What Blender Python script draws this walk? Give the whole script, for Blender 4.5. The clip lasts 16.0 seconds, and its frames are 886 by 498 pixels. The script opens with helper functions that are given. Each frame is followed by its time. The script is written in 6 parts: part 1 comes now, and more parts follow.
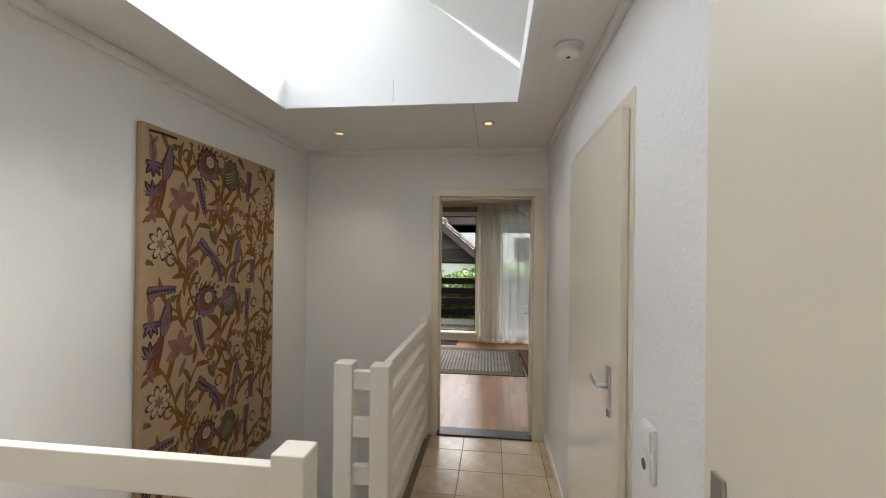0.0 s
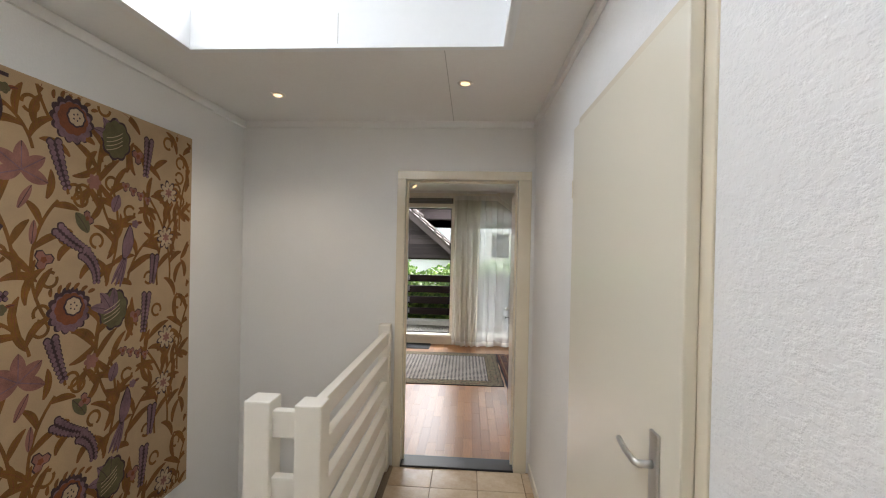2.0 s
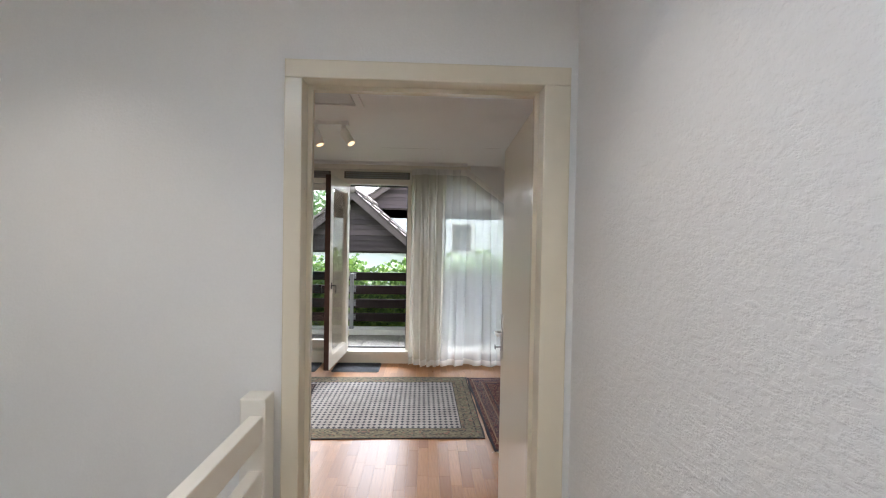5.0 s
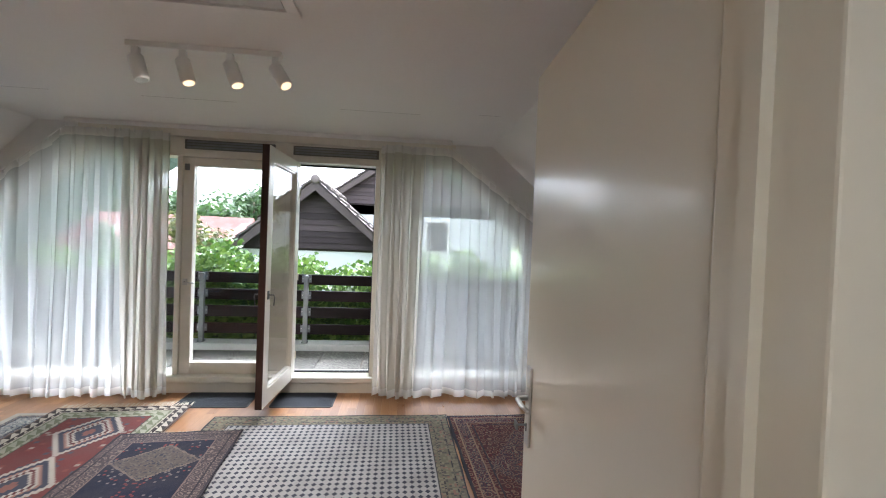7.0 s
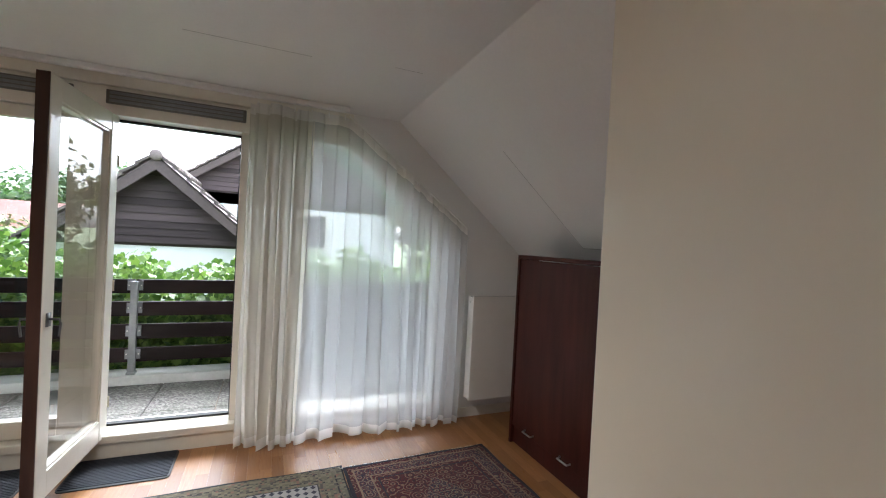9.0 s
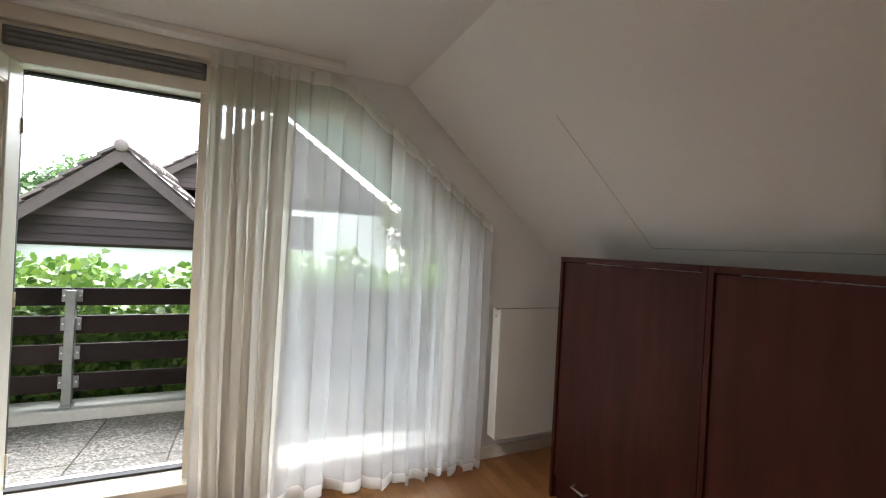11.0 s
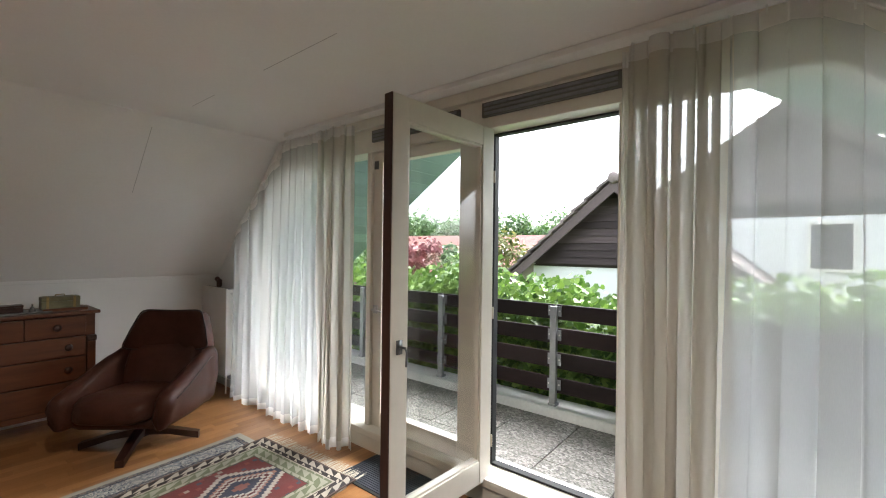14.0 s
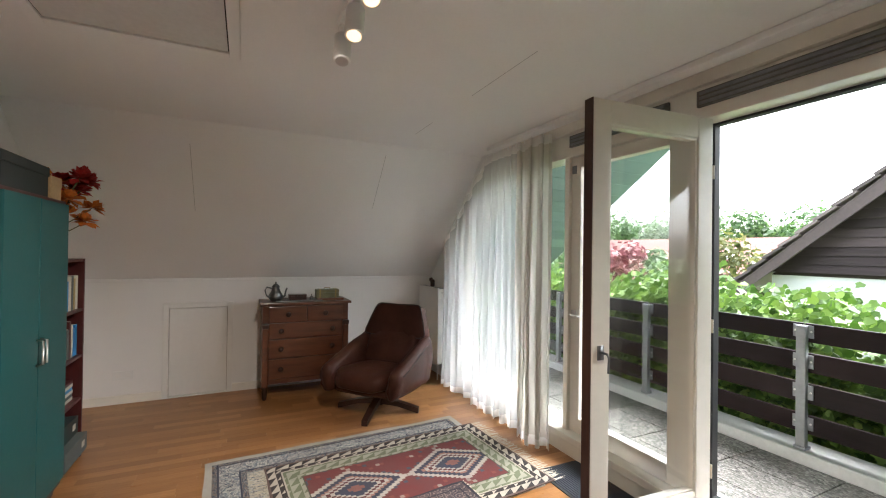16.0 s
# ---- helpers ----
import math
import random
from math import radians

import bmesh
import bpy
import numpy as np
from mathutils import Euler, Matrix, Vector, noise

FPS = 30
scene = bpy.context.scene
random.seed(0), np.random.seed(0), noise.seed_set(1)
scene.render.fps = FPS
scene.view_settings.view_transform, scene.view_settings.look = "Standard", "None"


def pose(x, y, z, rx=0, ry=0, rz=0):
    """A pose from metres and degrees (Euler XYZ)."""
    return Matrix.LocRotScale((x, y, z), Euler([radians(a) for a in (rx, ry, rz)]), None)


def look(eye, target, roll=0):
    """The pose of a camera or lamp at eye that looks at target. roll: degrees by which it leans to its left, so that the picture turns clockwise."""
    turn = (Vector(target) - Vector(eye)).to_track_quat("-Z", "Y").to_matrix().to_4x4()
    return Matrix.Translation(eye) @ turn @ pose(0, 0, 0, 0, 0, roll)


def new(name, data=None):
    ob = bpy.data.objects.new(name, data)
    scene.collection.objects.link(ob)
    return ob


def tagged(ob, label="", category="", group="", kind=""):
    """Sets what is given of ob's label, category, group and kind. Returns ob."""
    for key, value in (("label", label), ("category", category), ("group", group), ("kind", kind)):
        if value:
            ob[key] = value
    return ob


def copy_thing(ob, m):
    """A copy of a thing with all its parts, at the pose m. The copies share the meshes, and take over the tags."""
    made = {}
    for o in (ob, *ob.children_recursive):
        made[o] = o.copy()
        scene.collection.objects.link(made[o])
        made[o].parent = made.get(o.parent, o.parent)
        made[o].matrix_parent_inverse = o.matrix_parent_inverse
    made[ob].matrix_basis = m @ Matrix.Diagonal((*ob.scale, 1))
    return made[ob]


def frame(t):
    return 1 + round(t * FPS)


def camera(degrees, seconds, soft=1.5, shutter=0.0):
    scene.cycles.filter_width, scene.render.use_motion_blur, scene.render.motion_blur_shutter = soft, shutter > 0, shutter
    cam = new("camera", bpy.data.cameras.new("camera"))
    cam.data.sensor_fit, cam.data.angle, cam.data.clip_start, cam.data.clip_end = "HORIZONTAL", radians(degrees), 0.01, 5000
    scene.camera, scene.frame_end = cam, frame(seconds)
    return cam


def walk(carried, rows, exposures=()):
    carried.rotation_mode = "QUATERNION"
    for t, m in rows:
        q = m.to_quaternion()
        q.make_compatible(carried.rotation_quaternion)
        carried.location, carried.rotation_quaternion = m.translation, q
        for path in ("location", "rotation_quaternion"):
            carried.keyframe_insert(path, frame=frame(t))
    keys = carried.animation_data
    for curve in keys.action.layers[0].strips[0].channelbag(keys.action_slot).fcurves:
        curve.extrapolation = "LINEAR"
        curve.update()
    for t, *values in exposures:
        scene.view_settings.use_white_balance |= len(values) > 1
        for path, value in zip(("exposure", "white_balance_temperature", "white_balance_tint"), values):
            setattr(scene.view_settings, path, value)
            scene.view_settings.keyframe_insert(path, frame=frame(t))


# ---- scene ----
import itertools
cam = camera(93.3, 16.0, soft=1.1)
PATH = [
    (0, (0.344, 0.577, 1.566), (0.104, 2.562, 1.574), 0.7),
    (0.5, (0.307, 0.68, 1.569), (0.094, 2.669, 1.581), 0.8),
    (1, (0.298, 0.796, 1.558), (0.112, 2.787, 1.566), 1.0),
    (1.5, (0.318, 0.982, 1.553), (0.158, 2.975, 1.554), 1.2),
    (2, (0.346, 1.184, 1.556), (0.216, 3.179, 1.546), 1.2),
    (2.5, (0.332, 1.413, 1.543), (0.235, 3.411, 1.529), 1.3),
    (3, (0.307, 1.66, 1.546), (0.241, 3.659, 1.523), 1.2),
    (3.5, (0.326, 1.911, 1.525), (0.288, 3.91, 1.503), 1.0),
    (4, (0.334, 2.185, 1.549), (0.334, 4.185, 1.512), 1.3),
    (4.2, (0.317, 2.294, 1.541), (0.337, 4.294, 1.501), 1.1),
    (6.5, (0.291, 3.551, 1.484), (0.437, 5.545, 1.457), 2.1),
    (7, (0.301, 3.795, 1.483), (0.502, 5.785, 1.45), 2.2),
    (7.5, (0.31, 4.024, 1.468), (0.606, 6.002, 1.447), 2.4),
    (8, (0.273, 4.241, 1.48), (0.715, 6.191, 1.45), 2.5),
    (8.5, (0.229, 4.456, 1.5), (0.843, 6.36, 1.469), 2.8),
    (9, (0.24, 4.614, 1.476), (1.011, 6.459, 1.453), 3.0),
    (9.2, (0.255, 4.691, 1.48), (1.08, 6.513, 1.455), 3.0),
    (11.3, (0.366, 5.444, 1.44), (1.18, 7.271, 1.438), 3.0),
    (11.5, (0.393, 5.508, 1.454), (1.128, 7.368, 1.445), 2.8),
    (12, (0.442, 5.647, 1.453), (0.908, 7.592, 1.435), 2.4),
    (12.5, (0.455, 5.78, 1.448), (0.53, 7.779, 1.437), 1.9),
    (13, (0.474, 5.837, 1.458), (0.075, 7.797, 1.448), 1.5),
    (13.5, (0.552, 5.831, 1.469), (-0.31, 7.636, 1.462), 1.0),
    (14, (0.638, 5.796, 1.467), (-0.612, 7.357, 1.471), 0.7),
    (14.5, (0.667, 5.747, 1.469), (-0.844, 7.058, 1.478), 0.7),
    (15, (0.679, 5.717, 1.466), (-0.984, 6.828, 1.483), 0.6),
    (15.5, (0.712, 5.71, 1.458), (-1.049, 6.658, 1.48), 0.9),
    (16, (0.699, 5.706, 1.464), (-1.11, 6.56, 1.48), 0.8),
]
walk(cam, [(t, look(eye, target, roll)) for t, eye, target, roll in PATH],
     [(0.0, 2.75, 6500, 10), (3.5, 3.38, 6150, 10), (7.0, 3.3, 5700, 10), (9.0, 3.36, 5750, 10), (11.5, 3.55, 6150, 10), (12.5, 3.32, 6150, 10), (14.0, 3.25, 6150, 10), (16.0, 3.6, 6100, 10)])

# ---- world and light: white overcast sky ----
world = bpy.data.worlds.new("overcast_sky")
scene.world = world
world.use_nodes = True
wn, wl = world.node_tree.nodes, world.node_tree.links
sky = wn.new("ShaderNodeTexSky")
sky.sky_type, sky.sun_disc = "NISHITA", False
sky.sun_elevation, sky.sun_rotation = radians(56), radians(22)
sky.air_density, sky.dust_density = 1.0, 6.0
wash = wn.new("ShaderNodeHueSaturation")
wash.inputs["Saturation"].default_value = 0.22
wl.new(sky.outputs[0], wash.inputs["Color"])
wl.new(wash.outputs[0], wn["Background"].inputs["Color"])
wn["Background"].inputs["Strength"].default_value = 0.15
sun = new("sun", bpy.data.lights.new("sun", "SUN"))
sun.data.energy, sun.data.angle, sun.data.color = 0.5, radians(40), (1.0, 0.97, 0.92)
sun.matrix_world = look((0, 0, 30), (-2.5, -6.2, 20))



def lamp(name, m, watts, cone=110):
    l = new(name, bpy.data.lights.new(name, "SPOT"))
    l.data.energy, l.data.color, l.data.spot_size, l.data.spot_blend, l.data.shadow_soft_size = watts, (1.0, 0.86, 0.70), radians(cone), 1.0, 0.03
    l.matrix_world = m
    return l


for lx, ly in ((-0.815, 3.605), (0.30, 3.44)):
    lamp("downlight_lamp", pose(lx, ly, 2.428), 2.5)
for lx, dx, dy in ((-0.86, -0.5, -0.5), (-0.57, -0.2, -0.4), (-0.35, 0.5, 0.3)):
    lamp("track_lamp", look((lx, 6.06, 2.24), (lx + dx, 6.06 + dy, 1.0)), 10, 130)

# ---- sizes of the place ----
WL, WR, WD = -1.315, 0.79, 4.135       # hall: left wall, right wall, door wall
HZ = 2.44                              # hall ceiling
RZ = 2.43                              # room ceiling
RY0, RY1 = 4.255, 7.84                 # room: door wall and gable wall
KL, KR = -2.93, 1.16                   # where the ceiling breaks into the roof slopes
XL, XR, KZ = -4.15, 2.62, 1.17         # knee walls and their height
CURT = 7.71                            # line of the curtains


# ---- node helpers ----
def material(name):
    m = bpy.data.materials.new(name)
    m.use_nodes = True
    return m, m.node_tree.nodes, m.node_tree.links, m.node_tree.nodes["Principled BSDF"]


def link_or_set(links, sock, v):
    if isinstance(v, (int, float)):
        sock.default_value = v
    elif isinstance(v, tuple):
        sock.default_value = (*v, 1) if len(v) == 3 else v
    else:
        links.new(v, sock)


def fn(m, op, a, b=0.0, c=0.0):
    n = m.node_tree.nodes.new("ShaderNodeMath")
    n.operation = op
    for s, v in zip(n.inputs, (a, b, c)):
        link_or_set(m.node_tree.links, s, v)
    return n.outputs[0]


def blend(m, f, a, b):
    n = m.node_tree.nodes.new("ShaderNodeMix")
    n.data_type = "RGBA"
    for s, v in ((n.inputs[0], f), (n.inputs[6], a), (n.inputs[7], b)):
        link_or_set(m.node_tree.links, s, v)
    return n.outputs[2]


def coords(m, scale=(1, 1, 1), kind="Object"):
    tc = m.node_tree.nodes.new("ShaderNodeTexCoord")
    mp = m.node_tree.nodes.new("ShaderNodeMapping")
    mp.inputs["Scale"].default_value = scale
    m.node_tree.links.new(tc.outputs[kind], mp.inputs[0])
    return mp.outputs[0]


def noise_of(m, vec, scale, detail=4.0, rough=0.6):
    n = m.node_tree.nodes.new("ShaderNodeTexNoise")
    n.inputs["Scale"].default_value, n.inputs["Detail"].default_value, n.inputs["Roughness"].default_value = scale, detail, rough
    m.node_tree.links.new(vec, n.inputs["Vector"])
    return n.outputs["Fac"]


def ramp(m, f, *stops):
    n = m.node_tree.nodes.new("ShaderNodeValToRGB")
    while len(n.color_ramp.elements) < len(stops):
        n.color_ramp.elements.new(0.5)
    for e, (p, c) in zip(n.color_ramp.elements, stops):
        e.position, e.color = p, (*c, 1) if isinstance(c, tuple) else (c, c, c, 1)
    m.node_tree.links.new(f, n.inputs[0])
    return n.outputs[0]


def bumped(m, height, strength, dist=0.01):
    n = m.node_tree.nodes.new("ShaderNodeBump")
    n.inputs["Strength"].default_value, n.inputs["Distance"].default_value = strength, dist
    m.node_tree.links.new(height, n.inputs["Height"])
    m.node_tree.links.new(n.outputs[0], m.node_tree.nodes["Principled BSDF"].inputs["Normal"])


def scaled(c, k):
    return tuple(min(1, v * k) for v in c)


def surface(name, col, rough=0.5, metal=0.0, grain=40.0, vary=0.06, bump=0.05, stretch=(1, 1, 1), stain=1.5, coat=0.0, piece=0.0):
    """A painted, plastered, wooden or metal surface with grain and large soft unevenness."""
    m, n, l, p = material(name)
    v = coords(m, stretch)
    fine, wide = noise_of(m, v, grain), noise_of(m, v, stain, 3)
    f = fn(m, "ADD", fn(m, "MULTIPLY", fine, 0.5), fn(m, "MULTIPLY", wide, 0.5))
    if piece:
        oi = n.new("ShaderNodeObjectInfo")
        f = fn(m, "ADD", f, fn(m, "MULTIPLY", fn(m, "SUBTRACT", oi.outputs["Random"], 0.5), piece))
    c = ramp(m, f, (0.3, scaled(col, 1 - 2 * vary)), (0.7, scaled(col, 1 + vary)))
    l.new(c, p.inputs["Base Color"])
    p.inputs["Metallic"].default_value = metal
    l.new(fn(m, "ADD", rough - 0.05, fn(m, "MULTIPLY", fine, 0.1)), p.inputs["Roughness"])
    p.inputs["Coat Weight"].default_value, p.inputs["Coat Roughness"].default_value = coat, 0.12
    if bump:
        bumped(m, fine, bump, 0.004)
    return m


# ---- materials ----
WHITE = surface("white_wall_paint", (0.80, 0.79, 0.77), 0.75, grain=120, vary=0.02, bump=0.25)
CEIL = surface("white_ceiling_board", (0.80, 0.79, 0.77), 0.6, grain=60, vary=0.02, bump=0.05)
WELL = surface("white_skylight_board", (0.80, 0.81, 0.82), 0.5, grain=40, vary=0.01, bump=0.0)
CREAM = surface("cream_gloss_paint", (0.73, 0.66, 0.52), 0.30, grain=15, vary=0.02, bump=0.03, coat=0.5)
DOORPAINT = surface("cream_satin_door_paint", (0.75, 0.70, 0.58), 0.30, grain=2, vary=0.015, bump=0.0, coat=0.3)
IVORY = surface("ivory_window_paint", (0.78, 0.74, 0.65), 0.30, grain=20, vary=0.03, bump=0.04, coat=0.3)
RAILWHITE = surface("white_gloss_railing_paint", (0.82, 0.79, 0.72), 0.35, grain=18, vary=0.02, bump=0.05, coat=0.2)
STEEL = surface("brushed_aluminium", (0.62, 0.61, 0.59), 0.32, 1.0, grain=80, vary=0.05, bump=0.02)
GALV = surface("galvanised_steel", (0.27, 0.28, 0.29), 0.5, 0.6, grain=30, vary=0.12, bump=0.03)
DARKEDGE = surface("bare_dark_red_wood_edge", (0.050, 0.019, 0.011), 0.55, grain=30, vary=0.3, bump=0.2, stretch=(1, 1, 0.15))
BOARD = surface("dark_brown_railing_board", (0.014, 0.007, 0.007), 0.45, grain=25, vary=0.25, bump=0.1, stretch=(0.15, 1, 1), piece=0.5)
CLAD = surface("dark_brown_cladding", (0.085, 0.064, 0.063), 0.6, grain=20, vary=0.2, bump=0.1, stretch=(0.1, 1, 1), piece=0.5)
TEALCLAD = surface("grey_green_soffit_board", (0.23, 0.32, 0.33), 0.6, grain=20, vary=0.12, bump=0.1, stretch=(1, 0.1, 1), piece=0.5)
TILEROOF = surface("grey_brown_roof_tile", (0.17, 0.135, 0.125), 0.7, grain=30, vary=0.25, bump=0.2, piece=0.6)
REDROOF = surface("red_roof_tile", (0.20, 0.085, 0.07), 0.8, grain=6, vary=0.25, bump=0.2)
BRICK = surface("far_brick", (0.28, 0.16, 0.12), 0.8, grain=5, vary=0.2, bump=0.1)
RENDERW = surface("white_rendered_wall", (0.78, 0.78, 0.77), 0.8, grain=50, vary=0.03, bump=0.2)
KERB = surface("white_painted_kerb", (0.62, 0.62, 0.61), 0.6, grain=30, vary=0.08, bump=0.1)
BLACK = surface("black_rubber", (0.015, 0.015, 0.016), 0.6, grain=60, vary=0.2, bump=0.2)
GREYMAT = surface("dark_blue_grey_mat", (0.030, 0.036, 0.048), 0.9, grain=300, vary=0.25, bump=0.4)
MAHOG = surface("dark_mahogany_veneer", (0.062, 0.016, 0.011), 0.42, grain=14, vary=0.3, bump=0.03, stretch=(1, 1, 0.12))
MAHOGD = surface("dark_mahogany_edge", (0.06, 0.014, 0.010), 0.42, grain=18, vary=0.3, bump=0.05, stretch=(1, 1, 0.15))
CHESTW = surface("old_red_brown_wood", (0.145, 0.048, 0.019), 0.38, grain=16, vary=0.35, bump=0.06, stretch=(1, 0.15, 1), coat=0.2)
CHESTD = surface("old_dark_turned_wood", (0.045, 0.016, 0.009), 0.35, grain=25, vary=0.3, bump=0.05)
LEATHER = surface("brown_leather", (0.062, 0.023, 0.015), 0.38, grain=140, vary=0.22, bump=0.35, stain=6)
PIPING = surface("dark_leather_piping", (0.025, 0.010, 0.008), 0.45, grain=90, vary=0.2, bump=0.2)
STARWOOD = surface("dark_stained_star_base", (0.045, 0.017, 0.011), 0.35, grain=20, vary=0.25, bump=0.05)
TEALP = surface("teal_laminate", (0.008, 0.088, 0.092), 0.42, grain=60, vary=0.05, bump=0.02)
BOOKW = surface("dark_red_bookcase_wood", (0.07, 0.014, 0.013), 0.4, grain=20, vary=0.25, bump=0.05, stretch=(1, 1, 0.2))
RADW = surface("white_radiator_enamel", (0.78, 0.77, 0.74), 0.3, grain=20, vary=0.02, bump=0.0)
PLASTIC = surface("white_plastic", (0.78, 0.78, 0.76), 0.35, grain=30, vary=0.02, bump=0.0)
PEWTER = surface("tarnished_pewter", (0.20, 0.21, 0.21), 0.35, 0.9, grain=25, vary=0.3, bump=0.1)
BRASS = surface("dull_brass", (0.36, 0.27, 0.12), 0.4, 0.9, grain=25, vary=0.2, bump=0.05)
OLIVE = surface("olive_tin", (0.18, 0.17, 0.09), 0.45, grain=25, vary=0.2, bump=0.05)
CANVAS = surface("tan_linen_ground", (0.45, 0.31, 0.175), 0.9, grain=400, vary=0.10, bump=0.5, stain=8)
OCHRE = surface("ochre_wool_stitch", (0.21, 0.085, 0.011), 0.9, grain=300, vary=0.3, bump=0.6, stain=20)
PURPLE = surface("mauve_wool_stitch", (0.21, 0.115, 0.135), 0.9, grain=300, vary=0.3, bump=0.6, stain=20)
DARKST = surface("dark_plum_outline_stitch", (0.055, 0.026, 0.03), 0.9, grain=300, vary=0.3, bump=0.6, stain=20)
ROSE = surface("rose_wool_stitch", (0.29, 0.125, 0.095), 0.9, grain=300, vary=0.25, bump=0.6, stain=20)
RUST = surface("rust_wool_stitch", (0.22, 0.060, 0.022), 0.9, grain=300, vary=0.25, bump=0.6, stain=20)
GREENST = surface("olive_green_stitch", (0.12, 0.10, 0.045), 0.9, grain=300, vary=0.25, bump=0.6, stain=20)
PALEST = surface("pale_stitch", (0.50, 0.37, 0.235), 0.9, grain=300, vary=0.15, bump=0.6, stain=20)
FRINGE = surface("cream_wool_fringe", (0.55, 0.49, 0.38), 0.95, grain=200, vary=0.15, bump=0.3)
for dull in (BOARD, CLAD, MAHOG, MAHOGD, LEATHER):
    dull.node_tree.nodes["Principled BSDF"].inputs["Specular IOR Level"].default_value = 0.15
BARK = surface("tree_bark", (0.12, 0.09, 0.06), 0.9, grain=20, vary=0.3, bump=0.5)
LAWN = surface("grass_and_paving", (0.10, 0.14, 0.05), 0.9, grain=3, vary=0.3, bump=0.2)
SILLDARK = surface("dark_threshold_strip", (0.02, 0.022, 0.03), 0.4, grain=40, vary=0.2, bump=0.05)
VENT = surface("grey_vent_louvre", (0.17, 0.165, 0.155), 0.45, 0.3, grain=40, vary=0.1, bump=0.02)
TAN = surface("tan_cardboard", (0.42, 0.29, 0.15), 0.8, grain=60, vary=0.1, bump=0.1)
DARKBOX = surface("dark_green_card_box", (0.020, 0.030, 0.030), 0.6, grain=60, vary=0.1, bump=0.1)
PAPER = surface("book_pages", (0.62, 0.58, 0.50), 0.8, grain=60, vary=0.1, bump=0.1)
BLUEB = surface("bright_blue_folder", (0.03, 0.22, 0.50), 0.5, grain=60, vary=0.05, bump=0.02)
GREYB = surface("grey_storage_box", (0.10, 0.115, 0.115), 0.6, grain=60, vary=0.1, bump=0.05)
OCHREB = surface("ochre_book_cover", (0.42, 0.30, 0.12), 0.6, grain=60, vary=0.1, bump=0.02)
REDPET = surface("red_silk_petal", (0.38, 0.012, 0.010), 0.7, grain=60, vary=0.3, bump=0.1)
ORPET = surface("orange_silk_petal", (0.60, 0.17, 0.015), 0.7, grain=60, vary=0.3, bump=0.1)
PORC = surface("white_porcelain", (0.80, 0.80, 0.78), 0.15, grain=30, vary=0.02, bump=0.0)


def plaster():
    m, n, l, p = material("white_textured_plaster")
    v = coords(m)
    b = noise_of(m, v, 110, 5, 0.62)
    w = noise_of(m, coords(m, (1, 1, 1.6)), 45, 5, 0.6)
    h = fn(m, "ADD", fn(m, "MULTIPLY", ramp(m, w, (0.42, 0.0), (0.58, 1.0)), 0.7), fn(m, "MULTIPLY", b, 0.6))
    l.new(ramp(m, noise_of(m, v, 2.0), (0.3, (0.78, 0.775, 0.77)), (0.7, (0.82, 0.815, 0.81))), p.inputs["Base Color"])
    p.inputs["Roughness"].default_value = 0.7
    bumped(m, h, 0.46, 0.004)
    return m


PLASTER = plaster()


def oak():
    m, n, l, p = material("oiled_oak_strip")
    v = coords(m, (14, 1.1, 14))
    g = noise_of(m, v, 6, 6, 0.65)
    oi, geo = n.new("ShaderNodeObjectInfo"), n.new("ShaderNodeNewGeometry")
    r = fn(m, "FRACT", fn(m, "ADD", oi.outputs["Random"], geo.outputs["Random Per Island"]))
    base = ramp(m, r, (0.0, (0.26, 0.115, 0.038)), (0.5, (0.34, 0.16, 0.056)), (1.0, (0.43, 0.215, 0.082)))
    l.new(blend(m, fn(m, "MULTIPLY", ramp(m, g, (0.38, 0.0), (0.75, 1.0)), 0.55), base, (0.20, 0.085, 0.028)), p.inputs["Base Color"])
    l.new(fn(m, "ADD", 0.22, fn(m, "MULTIPLY", g, 0.16)), p.inputs["Roughness"])
    bumped(m, g, 0.06, 0.002)
    return m


OAK = oak()


def stone(name, a, b, scale, rough, bump=0.1, piece=0.25):
    m, n, l, p = material(name)
    v = coords(m)
    oi = n.new("ShaderNodeObjectInfo")
    f = fn(m, "ADD", noise_of(m, v, scale, 6, 0.7), fn(m, "MULTIPLY", fn(m, "SUBTRACT", oi.outputs["Random"], 0.5), piece))
    l.new(ramp(m, f, (0.3, a), (0.7, b)), p.inputs["Base Color"])
    p.inputs["Roughness"].default_value = rough
    bumped(m, noise_of(m, v, scale * 6, 3), bump, 0.004)
    return m


TILE = stone("beige_marbled_tile", (0.44, 0.33, 0.22), (0.62, 0.52, 0.39), 7, 0.22)
GROUT = surface("dark_beige_grout", (0.22, 0.17, 0.12), 0.85, grain=80, vary=0.15, bump=0.2)


def gravel():
    m, n, l, p = material("washed_pebble_concrete")
    v = coords(m)
    vo = n.new("ShaderNodeTexVoronoi")
    vo.inputs["Scale"].default_value = 70
    l.new(v, vo.inputs["Vector"])
    sp = n.new("ShaderNodeSeparateColor")
    l.new(vo.outputs["Color"], sp.inputs[0])
    c = ramp(m, sp.outputs[0], (0.0, (0.07, 0.068, 0.062)), (0.5, (0.16, 0.15, 0.135)), (1.0, (0.32, 0.305, 0.28)))
    l.new(blend(m, fn(m, "MULTIPLY", ramp(m, noise_of(m, v, 2.5), (0.4, 0.0), (0.65, 1.0)), 0.5), c, (0.14, 0.135, 0.115)), p.inputs["Base Color"])
    p.inputs["Roughness"].default_value = 0.75
    bumped(m, vo.outputs["Distance"], 0.6, 0.008)
    return m


GRAVEL = gravel()


